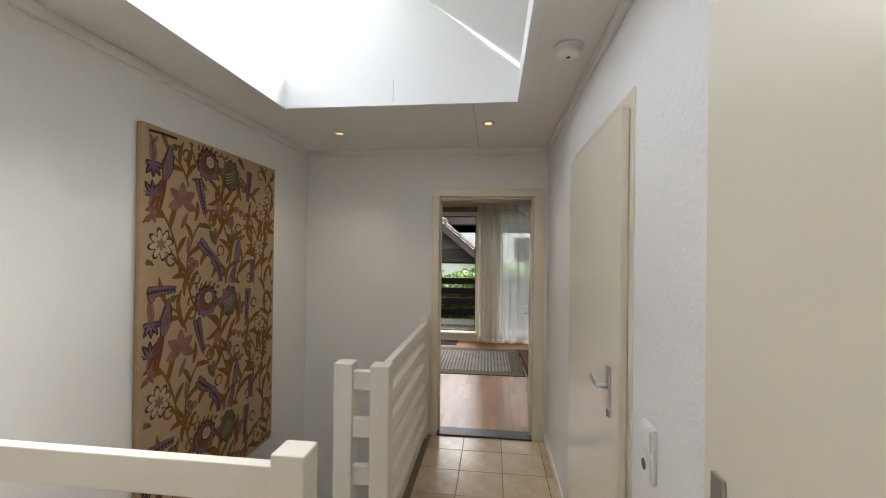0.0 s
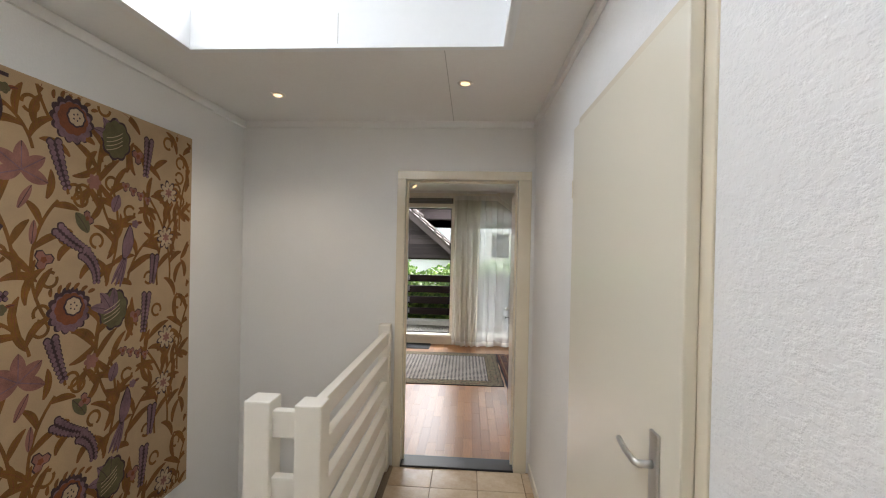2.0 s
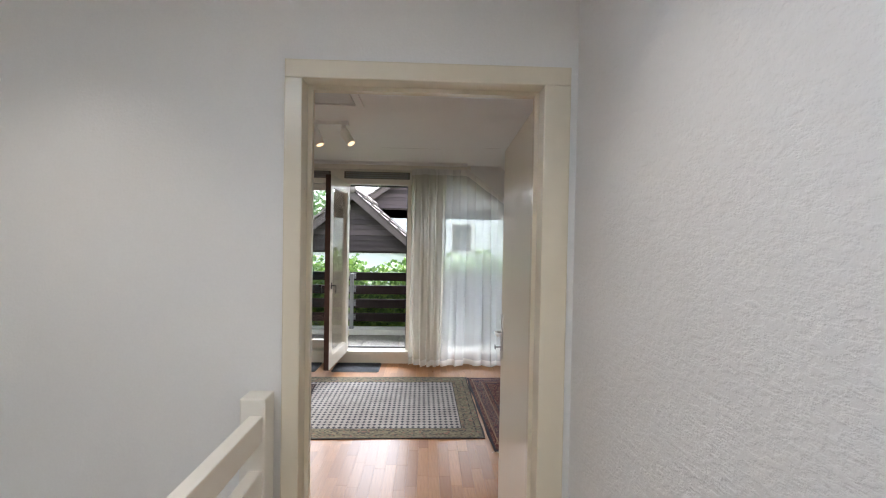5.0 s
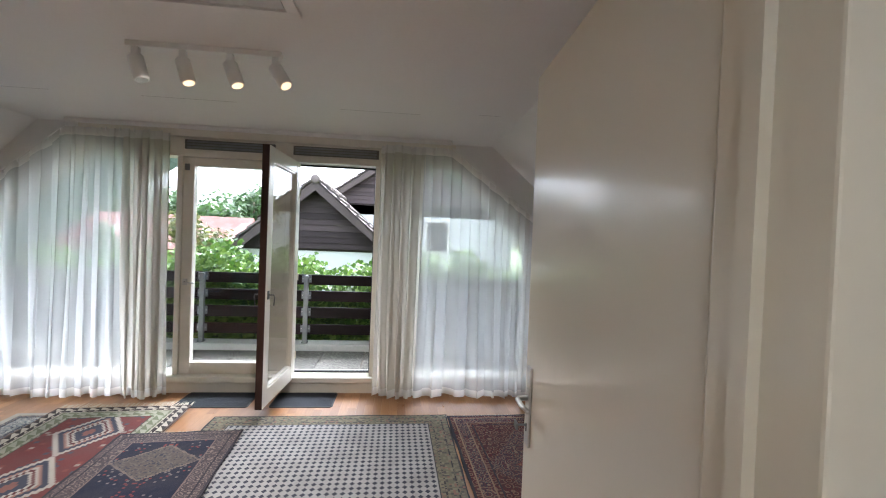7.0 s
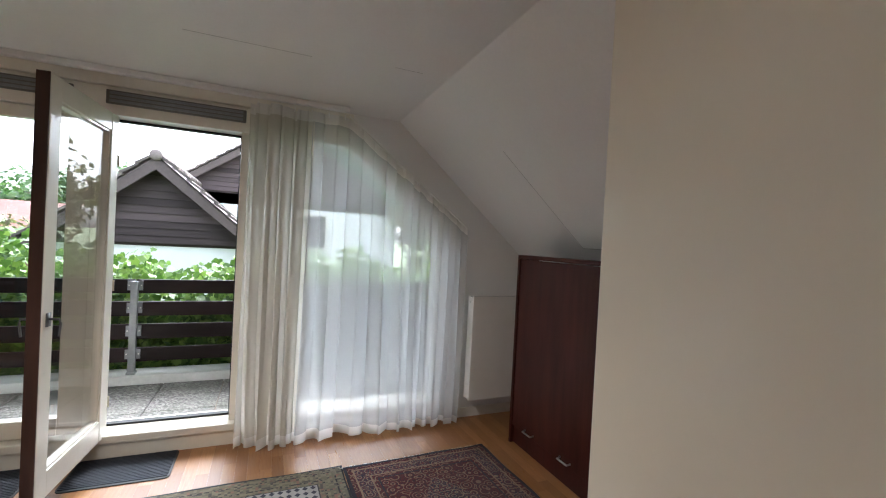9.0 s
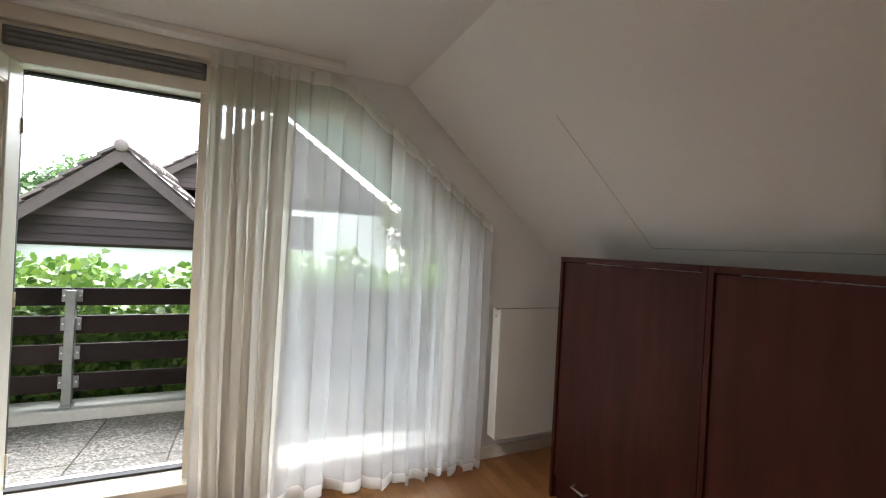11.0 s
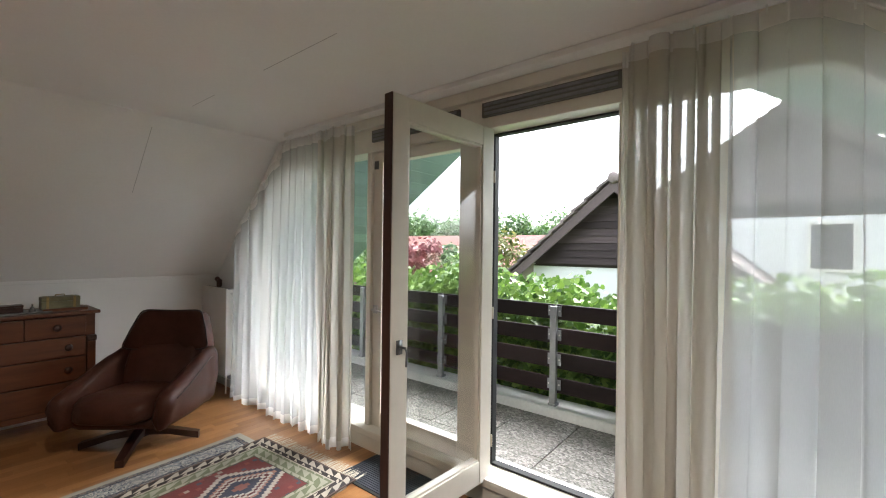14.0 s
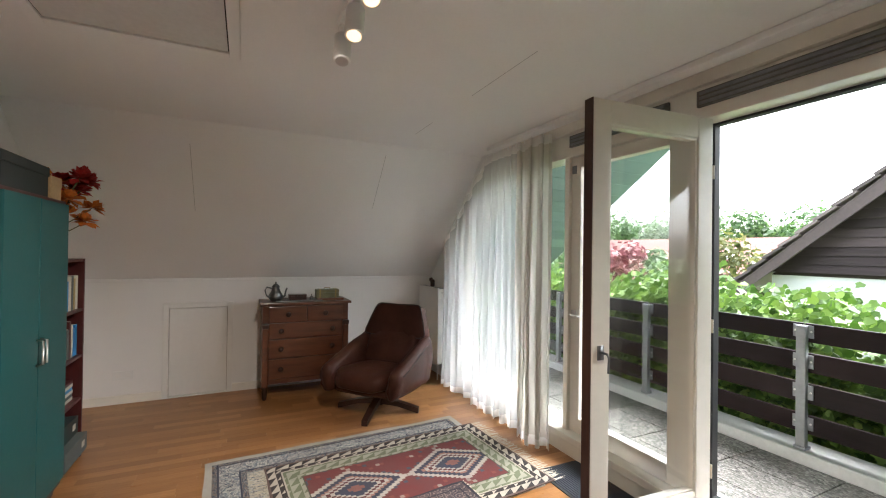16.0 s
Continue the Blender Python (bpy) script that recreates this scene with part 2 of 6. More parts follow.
def glass_material():
    m, n, l, p = material("window_glass")
    t, g, mx = n.new("ShaderNodeBsdfTransparent"), n.new("ShaderNodeBsdfGlossy"), n.new("ShaderNodeMixShader")
    lw = n.new("ShaderNodeLayerWeight")
    fac = fn(m, "ADD", 0.035, fn(m, "MULTIPLY", fn(m, "POWER", lw.outputs["Facing"], 4.0), 0.5))
    t.inputs[0].default_value = (0.965, 0.975, 0.97, 1)
    g.inputs["Roughness"].default_value = 0.0
    l.new(fac, mx.inputs[0]), l.new(t.outputs[0], mx.inputs[1]), l.new(g.outputs[0], mx.inputs[2])
    l.new(mx.outputs[0], n["Material Output"].inputs[0])
    return m


GLASS = glass_material()


def sheer(name, col, clear):
    m, n, l, p = material(name)
    d, tl, tp = n.new("ShaderNodeBsdfDiffuse"), n.new("ShaderNodeBsdfTranslucent"), n.new("ShaderNodeBsdfTransparent")
    a, b = n.new("ShaderNodeMixShader"), n.new("ShaderNodeMixShader")
    w = noise_of(m, coords(m, (90, 90, 6)), 8, 3)
    c = ramp(m, w, (0.3, scaled(col, 0.94)), (0.7, col))
    l.new(c, d.inputs[0]), l.new(c, tl.inputs[0])
    a.inputs[0].default_value = 0.6
    l.new(d.outputs[0], a.inputs[1]), l.new(tl.outputs[0], a.inputs[2])
    b.inputs[0].default_value = clear
    l.new(a.outputs[0], b.inputs[1]), l.new(tp.outputs[0], b.inputs[2])
    l.new(b.outputs[0], n["Material Output"].inputs[0])
    return m


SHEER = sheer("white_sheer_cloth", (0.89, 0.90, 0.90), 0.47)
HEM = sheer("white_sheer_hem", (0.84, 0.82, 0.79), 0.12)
# same white sheer, darker and denser: the shade of the bunched folds as colour
FOLDSHADE = sheer("fold_shaded_sheer_cloth", (0.70, 0.665, 0.60), 0.14)


def leafy(name, a, b, c):
    m, n, l, p = material(name)
    geo = n.new("ShaderNodeNewGeometry")
    col = ramp(m, geo.outputs["Random Per Island"], (0.0, a), (0.5, b), (1.0, c))
    l.new(col, p.inputs["Base Color"])
    p.inputs["Roughness"].default_value = 0.5
    tl, mx = n.new("ShaderNodeBsdfTranslucent"), n.new("ShaderNodeMixShader")
    l.new(col, tl.inputs[0])
    mx.inputs[0].default_value = 0.4
    l.new(p.outputs[0], mx.inputs[1]), l.new(tl.outputs[0], mx.inputs[2])
    l.new(mx.outputs[0], n["Material Output"].inputs[0])
    return m


VINE = leafy("vine_leaf", (0.045, 0.105, 0.014), (0.11, 0.215, 0.03), (0.25, 0.39, 0.07))
TREELEAF = leafy("tree_leaf", (0.035, 0.08, 0.025), (0.06, 0.12, 0.035), (0.10, 0.17, 0.05))
CONIFER = leafy("conifer_needles", (0.05, 0.07, 0.02), (0.10, 0.11, 0.03), (0.16, 0.16, 0.05))
COPPER = leafy("copper_leaf", (0.10, 0.02, 0.03), (0.18, 0.04, 0.05), (0.26, 0.08, 0.08))


def lamp_glow(name, col, power):
    m, n, l, p = material(name)
    p.inputs["Emission Color"].default_value = (*col, 1)
    p.inputs["Emission Strength"].default_value = power
    return m


BULB = lamp_glow("lit_warm_bulb", (1.0, 0.60, 0.28), 0.22)


# ---- rug patterns (object coordinates, metres from the rug's middle) ----
def rug_base(name):
    m, n, l, p = material(name)
    s = n.new("ShaderNodeSeparateXYZ")
    l.new(coords(m), s.inputs[0])
    p.inputs["Roughness"].default_value = 0.95
    bumped(m, noise_of(m, coords(m), 350, 2), 0.5, 0.003)
    return m, s.outputs[0], s.outputs[1], p


def edge_of(m, x, y, hx, hy):
    return fn(m, "MINIMUM", fn(m, "SUBTRACT", hx, fn(m, "ABSOLUTE", x)), fn(m, "SUBTRACT", hy, fn(m, "ABSOLUTE", y)))


def finish_rug(m, p, col):
    w = noise_of(m, coords(m), 5, 5)
    m.node_tree.links.new(blend(m, fn(m, "MULTIPLY", ramp(m, w, (0.35, 1.0), (0.6, 0.0)), 0.25), blend(m, 0.30, col, (0.006, 0.006, 0.007)), (0.07, 0.06, 0.06)), p.inputs["Base Color"])
    return m


def snapped(m, v, step):
    return fn(m, "FLOOR", fn(m, "DIVIDE", v, step))


def flecks(m, x, y, step, *stops):
    """Woven flecks: one colour to each little knot block."""
    c = m.node_tree.nodes.new("ShaderNodeCombineXYZ")
    m.node_tree.links.new(snapped(m, fn(m, "ABSOLUTE", x), step), c.inputs[0])
    m.node_tree.links.new(snapped(m, fn(m, "ABSOLUTE", y), step), c.inputs[1])
    wn_ = m.node_tree.nodes.new("ShaderNodeTexWhiteNoise")
    m.node_tree.links.new(c.outputs[0], wn_.inputs[0])
    r = ramp(m, wn_.outputs[0], *stops)
    r.node.color_ramp.interpolation = "CONSTANT"
    return r


def bands(m, e, *rows):
    """Bands counted inwards from the rug's edge: (from metres, colour), last the field."""
    col = rows[0][1]
    for at, c in rows[1:]:
        col = blend(m, fn(m, "GREATER_THAN", e, at), col, c)
    return col


def vines(m, x, y, k, a, b, c):
    """Curling floral ground of a hand-knotted rug."""
    cx = m.node_tree.nodes.new("ShaderNodeCombineXYZ")
    l = m.node_tree.links
    l.new(fn(m, "ABSOLUTE", x), cx.inputs[0]), l.new(fn(m, "ABSOLUTE", y), cx.inputs[1])
    vo = m.node_tree.nodes.new("ShaderNodeTexVoronoi")
    vo.inputs["Scale"].default_value = k
    l.new(cx.outputs[0], vo.inputs["Vector"])
    ring = fn(m, "FRACT", fn(m, "MULTIPLY", vo.outputs["Distance"], 3.2))
    n1 = noise_of(m, cx.outputs[0], k * 1.6, 3)
    curl = fn(m, "LESS_THAN", fn(m, "ABSOLUTE", fn(m, "SUBTRACT", fn(m, "FRACT", fn(m, "MULTIPLY", n1, 9)), 0.5)), 0.16)
    return blend(m, fn(m, "GREATER_THAN", ring, 0.72), blend(m, curl, a, b), c)


def trellis_rug(hx, hy):
    m, x, y, p = rug_base("pale_rug_with_small_blue_lozenges")
    e = edge_of(m, x, y, hx, hy)
    u, v = fn(m, "FRACT", fn(m, "DIVIDE", x, 0.045)), fn(m, "FRACT", fn(m, "DIVIDE", y, 0.050))
    d = fn(m, "ADD", fn(m, "ABSOLUTE", fn(m, "SUBTRACT", u, 0.5)), fn(m, "ABSOLUTE", fn(m, "SUBTRACT", v, 0.5)))
    field = blend(m, fn(m, "LESS_THAN", d, 0.38), (0.56, 0.55, 0.54), (0.06, 0.065, 0.10))
    green = flecks(m, x, y, 0.016, (0.0, (0.24, 0.22, 0.15)), (0.40, (0.33, 0.30, 0.20)), (0.72, (0.13, 0.12, 0.10)), (0.90, (0.35, 0.20, 0.15)))
    dark = flecks(m, x, y, 0.012, (0.0, (0.06, 0.055, 0.06)), (0.55, (0.28, 0.25, 0.18)))
    col = bands(m, e, (0, (0.05, 0.05, 0.055)), (0.012, green), (0.052, dark), (0.062, green), (0.125, dark), (0.137, green), (0.165, (0.07, 0.07, 0.08)), (0.172, field))
    return finish_rug(m, p, col)


def red_rug(hx, hy):
    m, x, y, p = rug_base("dark_red_persian_pattern")
    e = edge_of(m, x, y, hx, hy)
    red = vines(m, x, y, 17, (0.14, 0.016, 0.018), (0.022, 0.020, 0.035), (0.32, 0.20, 0.13))
    blue = vines(m, x, y, 20, (0.028, 0.030, 0.06), (0.24, 0.05, 0.04), (0.34, 0.25, 0.17))
    d = fn(m, "ADD", fn(m, "DIVIDE", snapped(m, fn(m, "ABSOLUTE", x), 0.02), hx / 0.02), fn(m, "DIVIDE", snapped(m, fn(m, "ABSOLUTE", y), 0.02), hy / 0.02))
    field = blend(m, fn(m, "LESS_THAN", d, 0.62), red, blue)
    field = blend(m, fn(m, "LESS_THAN", d, 0.24), field, vines(m, x, y, 24, (0.30, 0.05, 0.035), (0.42, 0.26, 0.13), (0.04, 0.03, 0.05)))
    col = bands(m, e, (0, (0.03, 0.03, 0.05)), (0.02, red), (0.05, (0.40, 0.27, 0.17)), (0.06, blue), (0.14, (0.38, 0.25, 0.16)), (0.15, red), (0.18, (0.035, 0.03, 0.05)), (0.19, field))
    return finish_rug(m, p, col)


def blue_rug(hx, hy):
    m, x, y, p = rug_base("dark_blue_tribal_pattern")
    e = edge_of(m, x, y, hx, hy)
    ground = flecks(m, x, y, 0.014, (0.0, (0.011, 0.015, 0.045)), (0.74, (0.018, 0.022, 0.055)), (0.88, (0.25, 0.21, 0.20)), (0.95, (0.26, 0.05, 0.05)))
    border = vines(m, x, y, 22, (0.12, 0.085, 0.085), (0.03, 0.03, 0.055), (0.30, 0.23, 0.20))
    yy = fn(m, "SUBTRACT", fn(m, "ABSOLUTE", y), hy * 0.42)
    d = fn(m, "ADD", fn(m, "DIVIDE", snapped(m, fn(m, "ABSOLUTE", x), 0.012), hx / 0.012), fn(m, "DIVIDE", snapped(m, fn(m, "ABSOLUTE", yy), 0.012), 0.34 / 0.012))
    field = blend(m, fn(m, "LESS_THAN", d, 0.62), ground, (0.27, 0.20, 0.17))
    field = blend(m, fn(m, "LESS_THAN", d, 0.57), field, flecks(m, x, y, 0.010, (0.0, (0.14, 0.115, 0.10)), (0.6, (0.20, 0.165, 0.14)), (0.85, (0.05, 0.05, 0.08))))
    col = bands(m, e, (0, (0.03, 0.026, 0.04)), (0.015, border), (0.055, (0.035, 0.03, 0.045)), (0.065, border), (0.14, (0.26, 0.18, 0.16)), (0.148, field))
    return finish_rug(m, p, col)


def kilim_rug(hx, hy):
    m, x, y, p = rug_base("kilim_stepped_diamonds")
    e = edge_of(m, x, y, hx, hy)
    yc = fn(m, "SUBTRACT", fn(m, "ABSOLUTE", y), 0.34)
    d = fn(m, "ADD", fn(m, "MULTIPLY", snapped(m, fn(m, "ABSOLUTE", x), 0.017), 1.0), snapped(m, fn(m, "ABSOLUTE", yc), 0.026))
    r = ramp(m, fn(m, "DIVIDE", d, 19.0), (0.0, (0.30, 0.12, 0.09)), (0.10, (0.05, 0.055, 0.09)), (0.21, (0.60, 0.54, 0.46)), (0.265, (0.13, 0.025, 0.024)), (0.32, (0.60, 0.54, 0.46)), (0.37, (0.42, 0.22, 0.17)), (0.47, (0.045, 0.05, 0.085)), (0.53, (0.60, 0.54, 0.46)))
    r.node.color_ramp.interpolation = "CONSTANT"
    ground = flecks(m, x, y, 0.028, (0.0, (0.20, 0.040, 0.036)), (0.80, (0.27, 0.065, 0.05)), (0.90, (0.42, 0.33, 0.27)), (0.95, (0.08, 0.08, 0.11)))
    r = blend(m, fn(m, "GREATER_THAN", d, 12.4), r, ground)
    tri = fn(m, "GREATER_THAN", fn(m, "MULTIPLY", fn(m, "ABSOLUTE", fn(m, "SUBTRACT", fn(m, "FRACT", fn(m, "DIVIDE", fn(m, "ADD", x, y), 0.085)), 0.5)), 2.0), fn(m, "FRACT", fn(m, "DIVIDE", e, 0.060)))
    green = blend(m, tri, (0.21, 0.235, 0.135), (0.46, 0.46, 0.35))
    tooth = blend(m, tri, (0.66, 0.58, 0.47), (0.035, 0.026, 0.024))
    col = bands(m, e, (0, (0.16, 0.10, 0.08)), (0.012, tooth), (0.085, (0.05, 0.035, 0.03)), (0.092, (0.60, 0.54, 0.44)), (0.102, green), (0.205, (0.10, 0.09, 0.06)), (0.212, r))
    return finish_rug(m, p, col)


def pale_rug(hx, hy):
    m, x, y, p = rug_base("cream_and_navy_floral_pattern")
    e = edge_of(m, x, y, hx, hy)
    a = vines(m, x, y, 11, (0.66, 0.65, 0.60), (0.03, 0.04, 0.09), (0.26, 0.30, 0.34))
    b = vines(m, x, y, 20, (0.03, 0.04, 0.09), (0.55, 0.54, 0.50), (0.30, 0.22, 0.18))
    col = bands(m, e, (0, (0.60, 0.57, 0.50)), (0.045, b), (0.075, (0.05, 0.06, 0.10)), (0.085, a), (0.20, (0.05, 0.06, 0.10)), (0.21, b), (0.245, (0.52, 0.50, 0.45)), (0.255, a))
    return finish_rug(m, p, col)


# ---- mesh helpers ----
def box(bm, x0, x1, y0, y1, z0, z1, bevel=0.0):
    v = [bm.verts.new((x, y, z)) for x in (x0, x1) for y in (y0, y1) for z in (z0, z1)]
    fs = [bm.faces.new([v[i] for i in q]) for q in ((0, 1, 3, 2), (4, 6, 7, 5), (0, 4, 5, 1), (2, 3, 7, 6), (0, 2, 6, 4), (1, 5, 7, 3))]
    if bevel:
        bmesh.ops.bevel(bm, geom=list({e for f in fs for e in f.edges}), offset=bevel, segments=2, affect="EDGES", profile=0.6)
    return bm


def boxes(*rows, bevel=0.0):
    bm = bmesh.new()
    for r in rows:
        box(bm, *r, bevel=bevel)
    return bm


def prism(bm, pts, lo, hi, axis="y"):
    """Extrudes an outline (in the two other axes) between lo and hi along axis."""
    def at(p, t):
        return {"x": (t, p[0], p[1]), "y": (p[0], t, p[1]), "z": (p[0], p[1], t)}[axis]
    a, b = [bm.verts.new(at(p, lo)) for p in pts], [bm.verts.new(at(p, hi)) for p in pts]
    bm.faces.new(a), bm.faces.new(b[::-1])
    for i in range(len(pts)):
        j = (i + 1) % len(pts)
        bm.faces.new((a[i], b[i], b[j], a[j]))
    bmesh.ops.recalc_face_normals(bm, faces=bm.faces)
    return bm


def lathe(bm, profile, seg=20, m=Matrix()):
    rings = [[bm.verts.new(m @ Vector((r * math.cos(2 * math.pi * i / seg), r * math.sin(2 * math.pi * i / seg), z))) for i in range(seg)] for r, z in profile]
    for a, b in zip(rings, rings[1:]):
        for i in range(seg):
            j = (i + 1) % seg
            bm.faces.new((a[i], a[j], b[j], b[i]))
    bm.faces.new(rings[0][::-1]), bm.faces.new(rings[-1])
    return bm


def tube(bm, pts, radius, seg=8, taper=1.0):
    """A round bar along points."""
    pts = [Vector(p) for p in pts]
    rings = []
    for i, p in enumerate(pts):
        d = (pts[min(i + 1, len(pts) - 1)] - pts[max(i - 1, 0)]).normalized()
        a = d.cross(Vector((0, 0, 1)) if abs(d.z) < 0.9 else Vector((1, 0, 0))).normalized()
        b = d.cross(a)
        r = radius * (1 + (taper - 1) * i / max(1, len(pts) - 1))
        rings.append([bm.verts.new(p + r * (math.cos(k * 2 * math.pi / seg) * a + math.sin(k * 2 * math.pi / seg) * b)) for k in range(seg)])
    for a, b in zip(rings, rings[1:]):
        for k in range(seg):
            bm.faces.new((a[k], a[(k + 1) % seg], b[(k + 1) % seg], b[k]))
    bm.faces.new(rings[0][::-1]), bm.faces.new(rings[-1])
    bmesh.ops.recalc_face_normals(bm, faces=bm.faces)
    return bm


def part(name, bm, mat, parent=None, label="", smooth=False):
    me = bpy.data.meshes.new(name)
    bm.to_mesh(me)
    bm.free()
    me.materials.append(mat)
    if smooth:
        for f in me.polygons:
            f.use_smooth = True
    ob = new(name, me)
    ob.parent = parent
    return tagged(ob, label)


def thing(name, m, label, category, group="", kind=""):
    e = new(name)
    e.empty_display_size = 0.1
    e.matrix_basis = m
    return tagged(e, label, category, group, kind)


def structure(name, bm, mat, label, category):
    return tagged(part(name, bm, mat), label, category, "", "structure")


def cushion(bm, sx, sy, sz, m=Matrix(), n=8, power=3.0):
    """A soft block: a superellipsoid of the given full sizes."""
    def c(a, e):
        return math.copysign(abs(a) ** (2 / e), a)
    rings = []
    for i in range(1, n):
        t = -math.pi / 2 + math.pi * i / n
        ring = []
        for k in range(2 * n):
            u = math.pi * k / n
            ring.append(bm.verts.new(m @ Vector((sx / 2 * c(math.cos(t), power) * c(math.cos(u), power), sy / 2 * c(math.cos(t), power) * c(math.sin(u), power), sz / 2 * c(math.sin(t), power)))))
        rings.append(ring)
    for a, b in zip(rings, rings[1:]):
        for k in range(2 * n):
            j = (k + 1) % (2 * n)
            bm.faces.new((a[k], a[j], b[j], b[k]))
    bm.faces.new(rings[0][::-1]), bm.faces.new(rings[-1])
    return bm


JOINT = surface("shadow_joint_filler", (0.50, 0.49, 0.47), 0.8)


# ---- hall: structure ----
def hall_shell():
    floor = structure("floor_hall", boxes((-0.215, WR, 1.78, WD, -0.25, -0.012), (WL, WR, -0.7, 1.78, -0.25, -0.012)), GROUT, "beige tiled hall floor with dark grout joints", "floor")
    structure("wall_hall_left", boxes((WL - 0.12, WL, -0.7, WD, -2.6, HZ + 0.02)), WHITE, "smooth white wall along the stairwell", "wall")
    # door wall between hall and bedroom, with the doorway through it
    bm = boxes((WL - 3.1, -0.16, WD, RY0, -2.6, RZ + 0.0), (0.72, XR + 0.1, WD, RY0, -0.25, RZ + 0.0), (-0.16, 0.72, WD, RY0, 2.05, RZ + 0.0), (-0.16, 0.72, WD, RY0, -0.25, -0.012))
    structure("wall_door", bm, WHITE, "white wall with the bedroom doorway through it", "wall")
    # right wall with two doorways
    bm = boxes((WR, WR + 0.12, 2.95, WD, -0.25, HZ + 0.02), (WR, WR + 0.12, 1.435, 1.99, -0.25, HZ + 0.02), (WR, WR + 0.12, -0.7, 0.56, -0.25, HZ + 0.02),
               (WR, WR + 0.12, 1.99, 2.95, 2.06, HZ + 0.02), (WR, WR + 0.12, 0.56, 1.435, 2.06, HZ + 0.02))
    structure("wall_hall_right", bm, PLASTER, "white wall of coarse textured plaster", "wall")
    structure("wall_hall_back", boxes((WL - 0.12, WR + 0.12, -0.82, -0.7, -2.6, HZ + 0.02)), WHITE, "plain white wall closing the hall", "wall")
    # unseen closed box, added so no daylight leaks round the side doors
    structure("wall_side_rooms", boxes((WR + 0.5, WR + 0.6, -0.82, WD, -0.25, HZ + 0.02), (WR + 0.12, WR + 0.6, -0.82, WD, HZ + 0.02, HZ + 0.08), (WR + 0.12, WR + 0.5, -0.82, -0.7, -0.25, HZ + 0.02), (WR + 0.12, WR + 0.5, -0.7, WD, -0.25, -0.012)), WHITE, "unseen plain white box added behind the side doors against light leaks", "wall")
    # added box behind the knee wall, unseen, blocks daylight at the eaves door
    structure("wall_eaves", boxes((XL - 0.75, XL - 0.65, RY0, RY1 + 0.2, -0.25, KZ), (XL - 0.65, XL - 0.1, RY0, RY0 + 0.05, -0.25, KZ), (XL - 0.65, XL - 0.1, RY1 + 0.1, RY1 + 0.2, -0.25, KZ), (XL - 0.75, XL, RY0, RY1 + 0.2, KZ + 0.052, KZ + 0.1)), BRICK, "unseen plain dark box added behind the knee wall against light leaks", "wall")
    structure("floor_stairwell", boxes((WL, -0.2, 1.78, WD, -2.7, -2.6)), WHITE, "plain floor at the foot of the stairwell", "floor")
    structure("wall_stairwell", boxes((-0.215, -0.165, 1.80, WD, -2.6, -0.25), (WL, -0.215, 1.74, 1.80, -2.6, -0.25)), WHITE, "white stairwell walls below the hall floor", "wall")
    # ceiling round the skylight
    sx0, sx1, sy0, sy1 = -0.945, 0.48, 0.75, 3.01
    e = 0.032
    bm = boxes((WL, WR, sy1 + e, WD, HZ, HZ + 0.04), (WL, WR, -0.7, sy0 - e, HZ, HZ + 0.04), (WL, sx0 - e, sy0 - e, sy1 + e, HZ, HZ + 0.04), (sx1 + e, WR, sy0 - e, sy1 + e, HZ, HZ + 0.04))
    structure("ceiling_hall", bm, CEIL, "white boarded hall ceiling round a skylight", "ceiling")
    structure("trim_ceiling_seam", boxes((0.210, 0.214, sy1 + 0.02, WD, HZ - 0.0008, HZ + 0.001)), JOINT, "fine joint between ceiling boards", "trim")
    top, ax, az = 2.625, -0.2325, 3.18
    bm = boxes((sx0 - 0.03, sx0, sy0 - 0.03, sy1 + 0.03, HZ - 0.012, top), (sx1, sx1 + 0.03, sy0 - 0.03, sy1 + 0.03, HZ - 0.012, top))
    structure("trim_skylight_upstand", bm, WELL, "white upstand boards along the skylight", "trim")
    end = [(sx0, HZ - 0.012), (sx1, HZ - 0.012), (sx1, top), (ax, az), (sx0, top)]
    bm = prism(bmesh.new(), end, sy1, sy1 + 0.03)
    prism(bm, end, sy0 - 0.03, sy0)
    structure("wall_skylight_gables", bm, WELL, "white boarded gable ends of the skylight well", "wall")
    bm = prism(bmesh.new(), [(sx1 + 0.03, top), (sx1 + 0.03, top + 0.05), (ax, az + 0.05), (ax, az)], sy0 - 0.03, sy1 + 0.03)
    structure("ceiling_skylight_well", bm, WELL, "white sloping boards of the skylight well", "ceiling")
    bm = boxes((sx0, sx1, sy1 - 0.010, sy1, HZ - 0.016, HZ + 0.004), (sx0, sx0 + 0.010, sy0, sy1 - 0.010, HZ - 0.016, HZ + 0.004), (sx1 - 0.010, sx1, sy0, sy1 - 0.010, HZ - 0.016, HZ + 0.004), bevel=0.002)
    structure("trim_skylight_bead", bm, WELL, "thin white bead round the skylight opening", "trim")
    bm = bmesh.new()
    q = [bm.verts.new(v) for v in ((sx0 - 0.03, sy0 - 0.03, top), (sx0 - 0.03, sy1 + 0.03, top), (ax, sy1 + 0.03, az), (ax, sy0 - 0.03, az))]
    bm.faces.new(q)
    g = structure("window_skylight", bm, GLASS, "sloping skylight pane bright with daylight", "skylight")
    g.visible_shadow = False
    # joint in the far well board
    structure("trim_well_joint", boxes((-0.262, -0.259, sy1 - 0.0015, sy1 + 0.001, HZ + 0.004, top - 0.04)), JOINT, "fine joint in the skylight boards", "trim")
